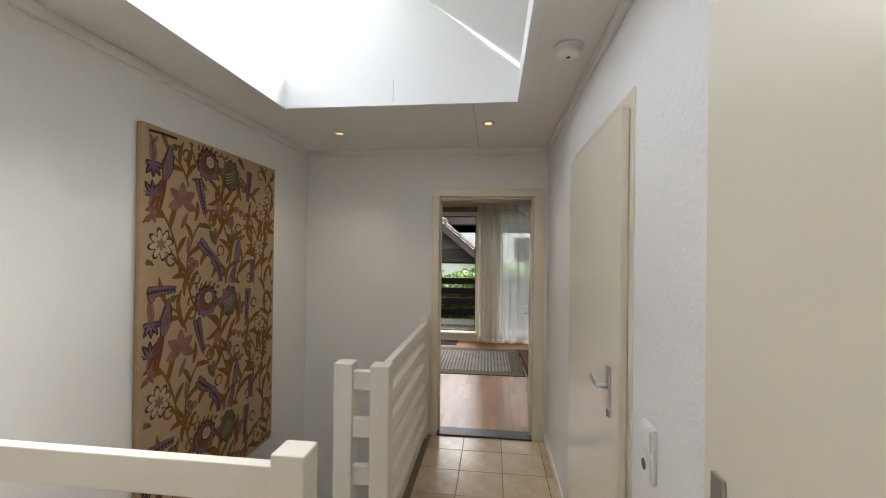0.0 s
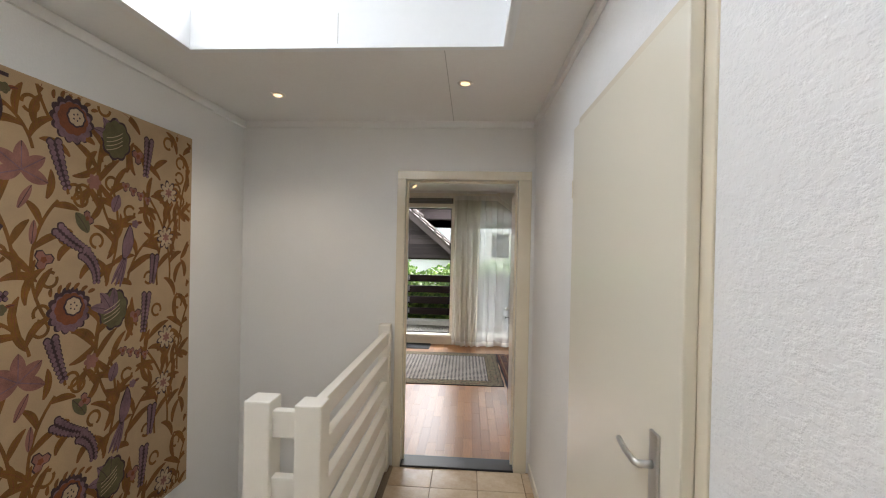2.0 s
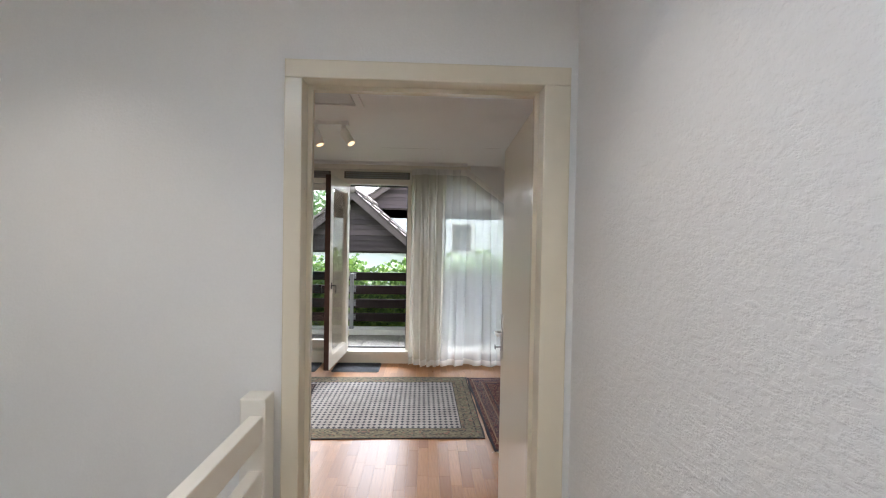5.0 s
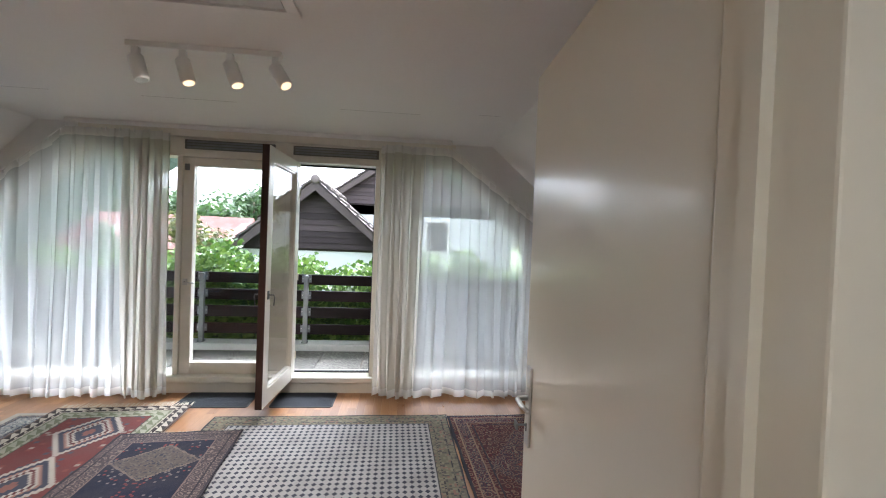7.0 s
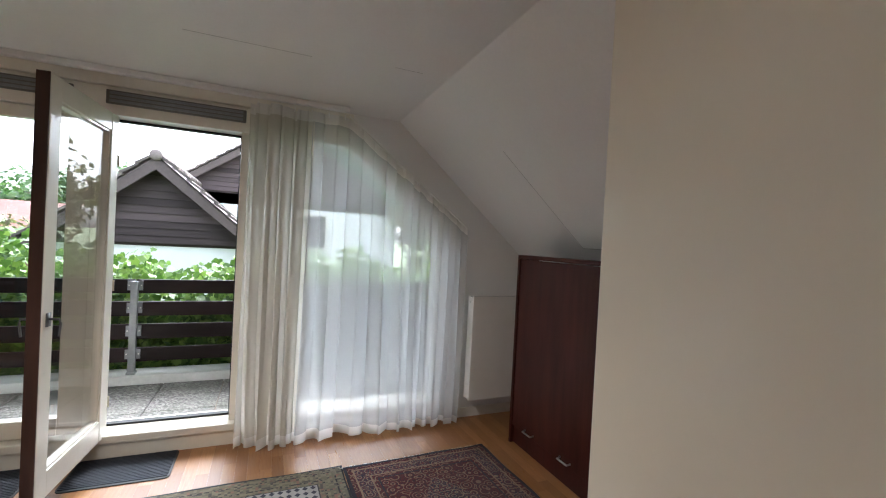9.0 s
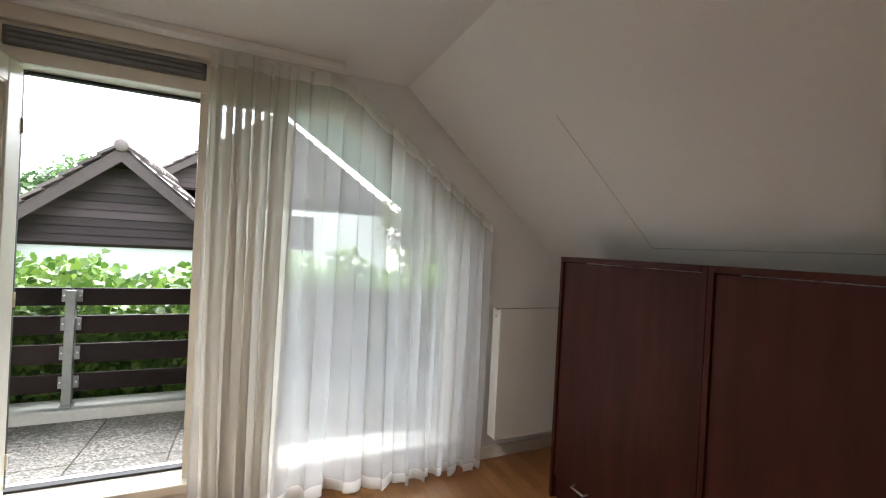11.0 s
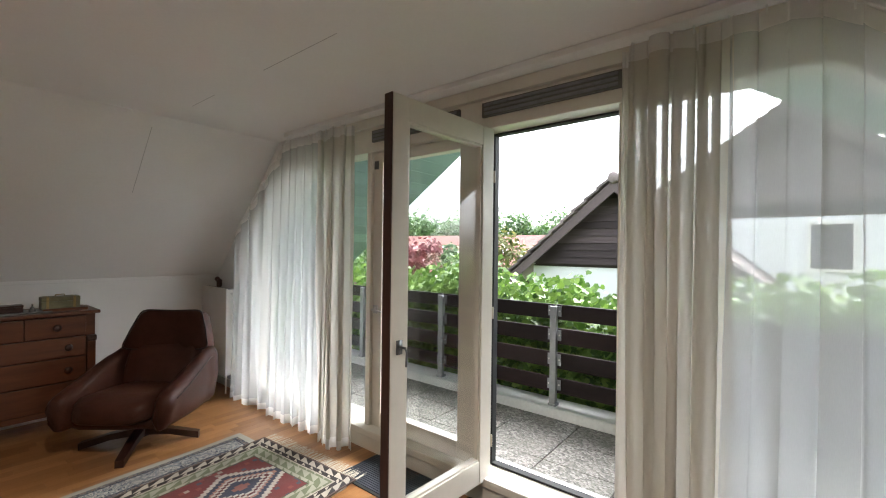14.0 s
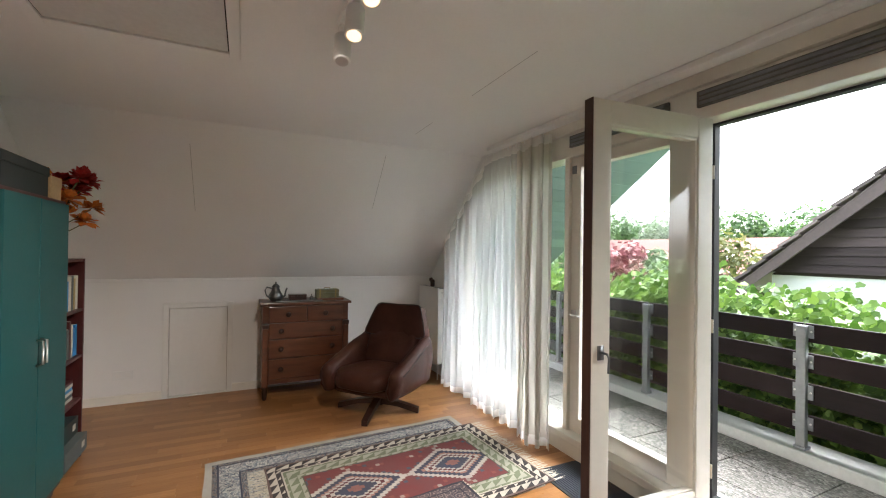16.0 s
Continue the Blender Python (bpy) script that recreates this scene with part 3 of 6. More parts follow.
    # cornice strips
    bm = boxes((WL, WL + 0.022, -0.7, WD, HZ - 0.05, HZ - 0.002), (WR - 0.022, WR, -0.7, WD, HZ - 0.05, HZ - 0.002), (WL + 0.022, WR - 0.022, WD - 0.022, WD, HZ - 0.05, HZ - 0.002), bevel=0.005)
    structure("trim_hall_cornice", bm, CEIL, "narrow white cornice under the hall ceiling", "trim")
    bm = boxes((WR - 0.012, WR, 2.965, WD - 0.002, -0.012, 0.06), (WR - 0.012, WR, 1.465, 1.965, -0.012, 0.06), bevel=0.003)
    structure("baseboard_hall", bm, RAILWHITE, "low white skirting board in the hall", "skirting board")
    return floor


HALL_FLOOR = hall_shell()


def door_leaf(bm, w, t, z0, z1):
    return box(bm, 0, w, -t / 2, t / 2, z0, z1, bevel=0.004)


def lever(parent, x, y, z, side, along, plate=(0.044, 0.25)):
    """Aluminium back plate and lever on a leaf; along: +1 or -1, the way the lever points."""
    h = part("handle_plate", boxes((x - plate[0] / 2, x + plate[0] / 2, min(y, y + side * 0.008), max(y, y + side * 0.008), z - plate[1] * 0.6, z + plate[1] * 0.4), bevel=0.003), STEEL, parent, "brushed aluminium back plate")
    bm = tube(bmesh.new(), [(x, y + side * 0.006, z), (x, y + side * 0.036, z), (x + along * 0.010, y + side * 0.042, z), (x + along * 0.06, y + side * 0.043, z), (x + along * 0.118, y + side * 0.038, z + 0.003)], 0.0088, 10, 0.8)
    part("lever", bm, STEEL, h, "curved aluminium lever", True)
    part("keyhole", boxes((x - 0.004, x + 0.004, min(y + side * 0.0075, y + side * 0.0095), max(y + side * 0.0075, y + side * 0.0095), z - 0.105, z - 0.08)), BLACK, h)


def hinge(parent, x, y, z):
    bm = lathe(bmesh.new(), [(0.005, -0.035), (0.006, -0.034), (0.006, 0.034), (0.005, 0.035)], 10, Matrix.Translation((x, y, z)))
    part("hinge", bm, CREAM, parent, "painted pin hinge", True)


# bedroom doorway: frame, threshold and the leaf that stands open into the room
def bedroom_door():
    d = thing("door_1", pose(0, 0, 0), "cream door frame with its smooth leaf standing wide open", "door", "", "structure")
    y0, y1 = WD - 0.014, RY0 + 0.012
    bm = boxes((-0.178, -0.12, y0, y1, -0.012, 2.03), (0.675, 0.764, y0, y1, -0.012, 2.03), (-0.178, 0.764, y0, y1, 2.03, 2.09), bevel=0.004)
    part("door_frame", bm, CREAM, d, "cream painted door frame")
    part("door_stop", boxes((-0.12, -0.105, 4.19, 4.215, 0, 2.03), (0.66, 0.675, 4.19, 4.215, 0, 2.03), (-0.105, 0.66, 4.19, 4.215, 2.015, 2.03)), CREAM, d)
    part("threshold", boxes((-0.12, 0.675, WD - 0.03, RY0 + 0.004, -0.012, 0.012), bevel=0.004), SILLDARK, d, "dark threshold strip")
    leaf = part("door_leaf", door_leaf(bmesh.new(), 0.84, 0.04, 0.012, 2.028), DOORPAINT, d, "smooth cream door leaf, wide open")
    leaf.matrix_basis = pose(0.716, 4.290, 0, 0, 0, 87.9)
    for s, al in ((1, -1), (-1, -1)):
        lever(leaf, 0.785, s * 0.02, 1.0, s, al)
    bm = tube(bmesh.new(), [(0.785, 0.028, 0.915), (0.785, 0.06, 0.915)], 0.004, 8)
    box(bm, 0.768, 0.802, 0.058, 0.064, 0.905, 0.925)
    part("key", bm, PEWTER, leaf, "dark metal key in the lock")
    for z in (0.25, 1.05, 1.80):
        hinge(leaf, -0.005, -0.012, z)


bedroom_door()


def side_door(name, y_near, y_far, inset, label, way, grip):
    """A door in the right wall: a frame just proud of the plaster, and a leaf laid over it, inset metres in from the frame's far side."""
    d = thing(name, pose(WR, y_far, 0), label, "door", "", "structure")
    w = y_far - y_near
    bm = boxes((-0.005, 0.10, -0.055, 0.0, -0.012, 2.10), (-0.005, 0.10, -w, -w + 0.055, -0.012, 2.10), (-0.005, 0.10, -w + 0.055, -0.055, 2.02, 2.10), bevel=0.003)
    part("door_frame", bm, CREAM, d, "cream painted door frame")
    leaf = part("door_leaf", door_leaf(bmesh.new(), w - inset - 0.038, 0.028, 0.01, 2.045), DOORPAINT, d, "smooth cream overlay door leaf")
    leaf.matrix_basis = pose(-0.0195, -inset, 0, 0, 0, -90)
    lever(leaf, grip, -0.014, 1.095, -1, way, (0.040, 0.175))
    for z in (0.25, 1.80):
        hinge(leaf, -0.006 if way < 0 else w - inset - 0.032, -0.010, z)


side_door("door_2", 1.975, 2.95, 0.035, "smooth cream door with an aluminium lever, closed", -1, 0.80)
side_door("door_3", 0.49, 1.455, 0.004, "smooth cream door nearest the landing, closed", 1, 0.06)


def railing_post(h=0.985, w=0.10):
    bm = box(bmesh.new(), -w / 2, w / 2, -w / 2, w / 2, 0, h, bevel=0.007)
    return bm


def stair_railing():
    r = thing("stair_railing", pose(-0.225, 2.70, -0.012), "white painted stair railing of posts and horizontal boards", "railing")
    a = part("post", railing_post(), RAILWHITE, r)
    b = part("post", railing_post(), RAILWHITE, r)
    b.location = (-0.2, 0.02, 0)
    c = part("post", railing_post(1.02, 0.08), RAILWHITE, r)
    c.location = (-0.012, 1.38, 0)
    for z in (0.035, 0.205, 0.375, 0.545, 0.715, 0.885):
        part("board", boxes((-0.022, 0.020, 0.05, 1.345, z, z + 0.082), bevel=0.005), RAILWHITE, r)
    for z in (0.10, 0.35, 0.597, 0.845):
        part("stub_board", boxes((-0.155, -0.048, -0.008, 0.032, z, z + 0.10), bevel=0.005), RAILWHITE, r)
    n = thing("landing_railing", pose(-0.222, 1.735, -0.012), "white painted landing railing with a square post", "railing")
    part("post", railing_post(1.0), RAILWHITE, n)
    for z in (0.20, 0.52, 0.84):
        part("board", boxes((-1.088, -0.048, -0.02, 0.022, z, z + 0.11), bevel=0.005), RAILWHITE, n)


stair_railing()


def stairs():
    s = thing("staircase", pose(-0.215, 2.22, -0.012), "steep closed staircase turning down from the hall", "stairs")
    for i in range(4):
        part("tread", boxes((-0.27 * (i + 1), -0.27 * i, -0.40, 0.40, -0.19 * (i + 1) - 0.04, -0.19 * (i + 1)), bevel=0.006), RAILWHITE, s)
        part("riser", boxes((-0.27 * i - 0.02, -0.27 * i, -0.40, 0.40, -0.19 * (i + 1), -0.19 * i - 0.04)), RAILWHITE, s)
    for i in range(6):
        part("tread", boxes((-1.08, -0.05, 0.40 + 0.24 * i, 0.64 + 0.24 * i, -0.19 * (i + 5) - 0.04, -0.19 * (i + 5)), bevel=0.006), RAILWHITE, s)


stairs()


def switch_plate():
    s = thing("wall_switch", pose(WR, 1.815, 1.01), "white double rocker switch and socket plate on plaster", "switch")
    part("plate", boxes((-0.012, 0.0, -0.044, 0.044, -0.075, 0.075), bevel=0.003), PLASTIC, s)
    part("rocker", boxes((-0.020, -0.011, -0.036, 0.036, 0.004, 0.068), bevel=0.004), PLASTIC, s)
    k = part("socket", boxes((-0.020, -0.011, -0.036, 0.036, -0.068, -0.004), bevel=0.004), PLASTIC, s)
    part("socket_hole", lathe(bmesh.new(), [(0.016, 0), (0.016, 0.001)], 16, pose(-0.0202, 0, -0.036, 0, -90, 0)), GREYB, k)


switch_plate()


def smoke_detector():
    s = thing("smoke_detector", pose(0.65, 2.40, HZ), "round white smoke detector on the ceiling", "smoke detector")
    part("base", lathe(bmesh.new(), [(0.060, -0.010), (0.062, -0.006), (0.062, 0)], 28), PLASTIC, s, "", True)
    part("housing", lathe(bmesh.new(), [(0.02, -0.046), (0.044, -0.042), (0.052, -0.032), (0.054, -0.010)], 28), PLASTIC, s, "", False)
    part("button", lathe(bmesh.new(), [(0.008, -0.049), (0.009, -0.045)], 12), GREYB, s)


smoke_detector()


def downlight():
    d = thing("ceiling_spot", pose(-0.815, 3.605, HZ), "small lit recessed spotlight with a steel ring", "ceiling light", "hall downlights")
    bm = bmesh.new()
    lathe(bm, [(0.026, -0.003), (0.040, -0.005), (0.043, 0.0), (0.026, 0.001)], 24)
    part("ring", bm, STEEL, d, "", True)
    part("lamp", lathe(bmesh.new(), [(0.025, -0.0065), (0.025, -0.002)], 20), BULB, d, "lit warm lamp")
    copy_thing(d, pose(0.30, 3.44, HZ))


downlight()


# ---- embroidered hanging over the stairwell ----
def ribbon(bm, pts, widths, x):
    """A flat strip in the plane of the cloth (pts are (y, z))."""
    left, right = [], []
    for i, (p, w) in enumerate(zip(pts, widths)):
        a, b = pts[max(i - 1, 0)], pts[min(i + 1, len(pts) - 1)]
        dy, dz = b[0] - a[0], b[1] - a[1]
        k = math.hypot(dy, dz) or 1
        left.append(bm.verts.new((x, p[0] - dz / k * w, p[1] + dy / k * w)))
        right.append(bm.verts.new((x, p[0] + dz / k * w, p[1] - dy / k * w)))
    for i in range(len(pts) - 1):
        bm.faces.new((left[i], right[i], right[i + 1], left[i + 1]))


def arc(y, z, ang, length, curl, n=10):
    pts, a = [(y, z)], radians(ang)
    for i in range(n):
        a += radians(curl) / n
        y, z = y + math.cos(a) * length / n, z + math.sin(a) * length / n
        pts.append((y, z))
    return pts


def blob(bm, y, z, r, lobes, depth, x, turn=0.0, squash=1.0):
    c = bm.verts.new((x, y, z))
    n = lobes * 4
    ring = []
    for i in range(n):
        a = 2 * math.pi * i / n + turn
        q = r * (1 - depth + depth * abs(math.cos(lobes * (a - turn) / 2)))
        ring.append(bm.verts.new((x, y + q * math.cos(a) * squash, z + q * math.sin(a))))
    for i in range(n):
        bm.faces.new((c, ring[i], ring[(i + 1) % n]))


def hanging():
    W, H = 1.19, 1.99
    h = thing("embroidered_panel", pose(WL, 2.335, 0.165), "tan linen panel embroidered with curling leaves and mauve flowers", "wall hanging")
    part("canvas", boxes((0.003, 0.032, 0, W, 0, H), bevel=0.006), CANVAS, h, "tan linen stretched over a frame")
    rng = random.Random(4)
    X = 0.0326
    layers = {k: bmesh.new() for k in ("ochre", "purple", "dark", "rose", "rust", "green", "pale")}

    laid = itertools.count()

    def inside(y, z, g=0.03):
        return g < y < W - g and g < z < H - g

    def strip(key, pts, widths, x):
        best, run = [], []
        for p, w in zip(pts, widths):
            run = run + [(p, w)] if inside(*p, 0.006 + w) else []
            best = run if len(run) > len(best) else best
        if len(best) > 2:
            ribbon(layers[key], [p for p, w in best], [w for p, w in best], x + 2e-6 * (next(laid) % 250))

    def leaf(y, z, ang, ln, curl, wd, key="ochre"):
        pts = arc(y, z, ang, ln, curl)
        n = len(pts) - 1
        prof = [math.sin(math.pi * min(1, (i / n) * 0.97 + 0.03)) ** 0.8 for i in range(n + 1)]
        up = X + (0.0004 if key == "ochre" else 0.0011)
        strip(key, pts, [0.0025 + wd * q for q in prof], up)
        strip("dark" if key != "ochre" else "rust", pts, [0.0012] * (n + 1), up + 0.00005)

    def stem(y, z, ang, ln, curl):
        pts = arc(y, z, ang, ln, curl, 16)
        strip("ochre", pts, [0.0066] * len(pts), X)
        return pts

    def wisteria(y, z, ang, ln, curl):
        pts = arc(y, z, ang, ln, curl, 9)
        strip("dark", pts, [0.007] * len(pts), X + 0.0006)
        for i, (py, pz) in enumerate(pts):
            if not inside(py, pz, 0.045):
                continue
            a = math.atan2(pts[min(i + 1, 9)][1] - pts[max(i - 1, 0)][1], pts[min(i + 1, 9)][0] - pts[max(i - 1, 0)][0])
            for s in (-1, 1):
                r = 0.0175 * (1 - 0.045 * i)
                cy, cz = py - s * math.sin(a) * r * 0.95, pz + s * math.cos(a) * r * 0.95
                blob(layers["dark"], cy, cz, r * 1.0, 4, 0.08, X + 0.0010 + 0.00005 * i, a)
                blob(layers["purple"], cy + math.cos(a) * 0.002, cz + math.sin(a) * 0.002, r * 0.74, 4, 0.12, X + 0.0016 + 0.00005 * i, a)

    def star(y, z, r):
        if inside(y, z, r + 0.02):
            blob(layers["dark"], y, z, r, 8, 0.45, X + 0.0006, 0.2)
            blob(layers["pale"], y, z, r * 0.84, 8, 0.48, X + 0.0014, 0.2)
            blob(layers["rose"], y, z, r * 0.38, 6, 0.5, X + 0.0022, 0.5)

    def tulip(y, z, r, turn):
        if inside(y, z, r + 0.015):
            blob(layers["dark"], y, z, r, 3, 0.5, X + 0.0006, turn)
            blob(layers["rose"], y, z, r * 0.86, 3, 0.55, X + 0.0014, turn)
            blob(layers["rust"], y, z, r * 0.30, 5, 0.3, X + 0.0022, turn)

    def lily(y, z, up):
        """A trumpet bloom over a fan of dark pointed petals."""
        if inside(y, z, 0.05):
            for a in (-75, -35, 0, 35, 75):
                leaf(y, z, -90 * up + a, 0.075, 0, 0.013, "dark")
                strip("purple", arc(y, z, -90 * up + a, 0.062, 0, 6), [0.002, 0.005, 0.007, 0.007, 0.005, 0.003, 0.001], X + 0.0018)
            leaf(y, z - 0.01 * up, 90 * up, 0.13, 10, 0.021, "rose")
            for a in (-35, 35):
                leaf(y, z + 0.095 * up, 90 * up + a, 0.045, 0, 0.008, "rose")

    def bird(y, z, size, key, tail):
        """A perched bird: body, head with a crest, folded tail."""
        if inside(y, z, 0.09):
            for k in (-9, 0, 9):
                leaf(y - 0.012, z - 0.04, 248 + k, 0.19 * size, 0, 0.010, tail)
            leaf(y - 0.03, z - 0.07, 66, 0.20 * size, 22, 0.034 * size, "dark")
            strip(key, arc(y - 0.026, z - 0.062, 66, 0.18 * size, 22, 8), [0.006, 0.018, 0.026, 0.029, 0.029, 0.025, 0.018, 0.012, 0.006], X + 0.0018)
            blob(layers["green" if size > 0.9 else key], y + 0.040 * size, z + 0.118 * size, 0.021, 5, 0.2, X + 0.0022)
            leaf(y + 0.05 * size, z + 0.125 * size, 10, 0.035, 0, 0.005, "rust")

    def maple(y, z, r):
        if inside(y, z, r):
            for a in (90, 35, 145, -20, 200):
                leaf(y, z, a, r, 0, r * 0.24, "rose")
                strip("purple", arc(y, z, a, r * 0.8, 0, 4), [0.002] * 5, X + 0.002)

    def scallop(y, z, r, inner):
        """A round bloom in scalloped rings with a spotted heart."""
        if inside(y, z, r + 0.01):
            blob(layers["dark"], y, z, r, 14, 0.14, X + 0.0006)
            blob(layers["purple"], y, z - 0.008, r * 0.86, 14, 0.12, X + 0.0014)
            blob(layers[inner], y, z + 0.006, r * 0.68, 10, 0.08, X + 0.0022)
            blob(layers["dark"], y + 0.012, z + 0.016, r * 0.44, 8, 0.1, X + 0.0028)
            blob(layers["pale"], y + 0.012, z + 0.016, r * 0.36, 8, 0.1, X + 0.0034)
            for k in range(5):
                blob(layers["dark"], y + 0.012 + 0.014 * math.cos(k * 1.26), z + 0.016 + 0.014 * math.sin(k * 1.26), 0.004, 4, 0.1, X + 0.004)
            for k in range(6):
                leaf(y - r * 0.8 + 0.032 * k, z + r * 0.9 - 0.01 * abs(k - 2.5), 115 - 14 * k, 0.035, -50, 0.006, "ochre")

    def fig(y, z, r):
        """A green fruit with mauve sepals folded over it."""
        if inside(y, z, r + 0.01):
            blob(layers["dark"], y, z, r * 1.04, 9, 0.12, X + 0.0006, 0.3, 0.85)
            blob(layers["green"], y, z, r * 0.92, 9, 0.10, X + 0.0014, 0.3, 0.85)
            for k in range(4):
                strip("pale", arc(y - r * 0.55, z - r * 0.6 + 0.018 * k, 8, r * 1.0, 30, 6), [0.0016] * 7, X + 0.002)
            for a in (70, 110, 150):
                leaf(y - 0.012, z - 0.01, a, r * 1.15, 25, 0.020, "purple")

    P = 0.775
    for k in range(-2, 3):
        z0 = P * k
        rng = random.Random(7)
        taken = []

        def keep(y, z, r):
            taken.append((y, z, r))
            return y, z + z0

        wisteria(*keep(0.035, 1.18, 0.07), 6, 0.18, -8)
        keep(0.12, 1.18, 0.07), keep(0.2, 1.18, 0.05)
        lily(*keep(0.065, 1.035, 0.08), 1)
        lily(*keep(0.06, 0.875, 0.07), -1)
        bird(*keep(0.16, 1.02, 0.10), 1.0, "purple", "rust")
        keep(0.10, 0.90, 0.06)
        maple(*keep(0.26, 0.865, 0.09), 0.105)
        star(*keep(0.12, 1.415, 0.09), 0.088)
        tulip(*keep(0.345, 1.31, 0.04), 0.045, 2.2)
        leaf(*keep(0.25, 1.50, 0.04), 62, 0.10, 0, 0.013, "rose")
        leaf(*keep(0.30, 1.37, 0.04), 85, 0.09, 0, 0.012, "rose")
        scallop(*keep(0.455, 1.10, 0.105), 0.098, "rust")
        wisteria(*keep(0.38, 0.995, 0.05), 284, 0.18, 6)
        keep(0.40, 0.90, 0.05), keep(0.42, 0.84, 0.04)
        fig(*keep(0.665, 1.075, 0.10), 0.095)
        wisteria(*keep(0.86, 1.12, 0.04), 266, 0.18, -4)
        keep(0.855, 1.02, 0.045)
        wisteria(*keep(0.40, 1.43, 0.05), 315, 0.16, 20)
        wisteria(*keep(0.51, 1.335, 0.05), 330, 0.15, -60)
        keep(0.58, 1.27, 0.05)
        leaf(*keep(0.53, 1.42, 0.05), 115, 0.10, 20, 0.024, "green")
        tulip(*keep(0.525, 1.48, 0.04), 0.036, 1.6)
        leaf(*keep(0.655, 1.52, 0.05), 70, 0.085, 0, 0.024, "purple")
        bird(*keep(0.745, 1.37, 0.08), 0.85, "purple", "purple")
        keep(0.79, 1.46, 0.05), keep(0.68, 1.26, 0.05)
        wisteria(*keep(0.91, 1.31, 0.04), 265, 0.13, -4)
        keep(0.90, 1.22, 0.04)
        for q in range(4):
            tulip(*keep(0.72 + 0.045 * q, 1.645 - 0.017 * q, 0.03), 0.027, 4.7)
        star(*keep(1.0, 1.65, 0.07), 0.070)
        star(*keep(0.985, 1.41, 0.07), 0.066)
        tulip(*keep(0.79, 1.80, 0.04), 0.042, 0.6)
        blob(layers["rose"], *keep(0.555, 1.64, 0.04), 0.036, 6, 0.3, X + 0.0014) if inside(0.555, 1.64 + z0, 0.05) else None
        # branches between the blooms, with long curved leaves on both sides
        for y, z, a, ln, cu in ((0.36, 1.08, 125, 0.50, -75), (0.24, 1.30, 95, 0.36, 40), (0.58, 1.58, 100, 0.30, -30), (0.60, 1.02, 250, 0.42, 60), (0.62, 1.20, 60, 0.45, 50), (0.74, 1.20, 80, 0.34, -60), (0.93, 1.16, 100, 0.45, -60), (1.02, 1.18, 85, 0.5, 50), (1.09, 1.45, 95, 0.45, -40), (0.30, 0.95, 100, 0.22, 60)):
            pts = stem(y, z + z0, a, ln, cu)
            for n, (py, pz) in enumerate(pts[3::3]):
                t = a + cu * (n + 1) / 5
                sd = 1 if n % 2 else -1
                leaf(py, pz, t + sd * 28, rng.uniform(0.11, 0.17), sd * rng.uniform(30, 75), 0.0125)
        for j in range(260):
            y, z = rng.uniform(0.03, 1.16), rng.uniform(0.82, 0.82 + P)
            if all(math.hypot(y - a, (z - b + P / 2) % P - P / 2) > r + 0.010 for a, b, r in taken):
                taken.append((y, z, 0.038))
                if j % 3:
                    leaf(y, z + z0, rng.uniform(30, 150), rng.uniform(0.10, 0.17), rng.choice((-1, 1)) * rng.uniform(30, 90), 0.0135)
                else:
                    stem(y, z + z0, rng.uniform(0, 360), 0.17, rng.choice((-330, 330)))
    for key, mat, nm in (("ochre", OCHRE, "ochre_stitching"), ("purple", PURPLE, "mauve_stitching"), ("dark", DARKST, "dark_stitching"), ("rose", ROSE, "rose_stitching"), ("rust", RUST, "rust_stitching"), ("green", GREENST, "olive_stitching"), ("pale", PALEST, "pale_stitching")):
        tagged(part(nm, layers[key], mat, h, nm.replace("_", " ") + " in wool"), kind="stuff")


hanging()


# ---- bedroom: structure ----
GL, GR = -3.42, 1.62                    # glazed part of the gable


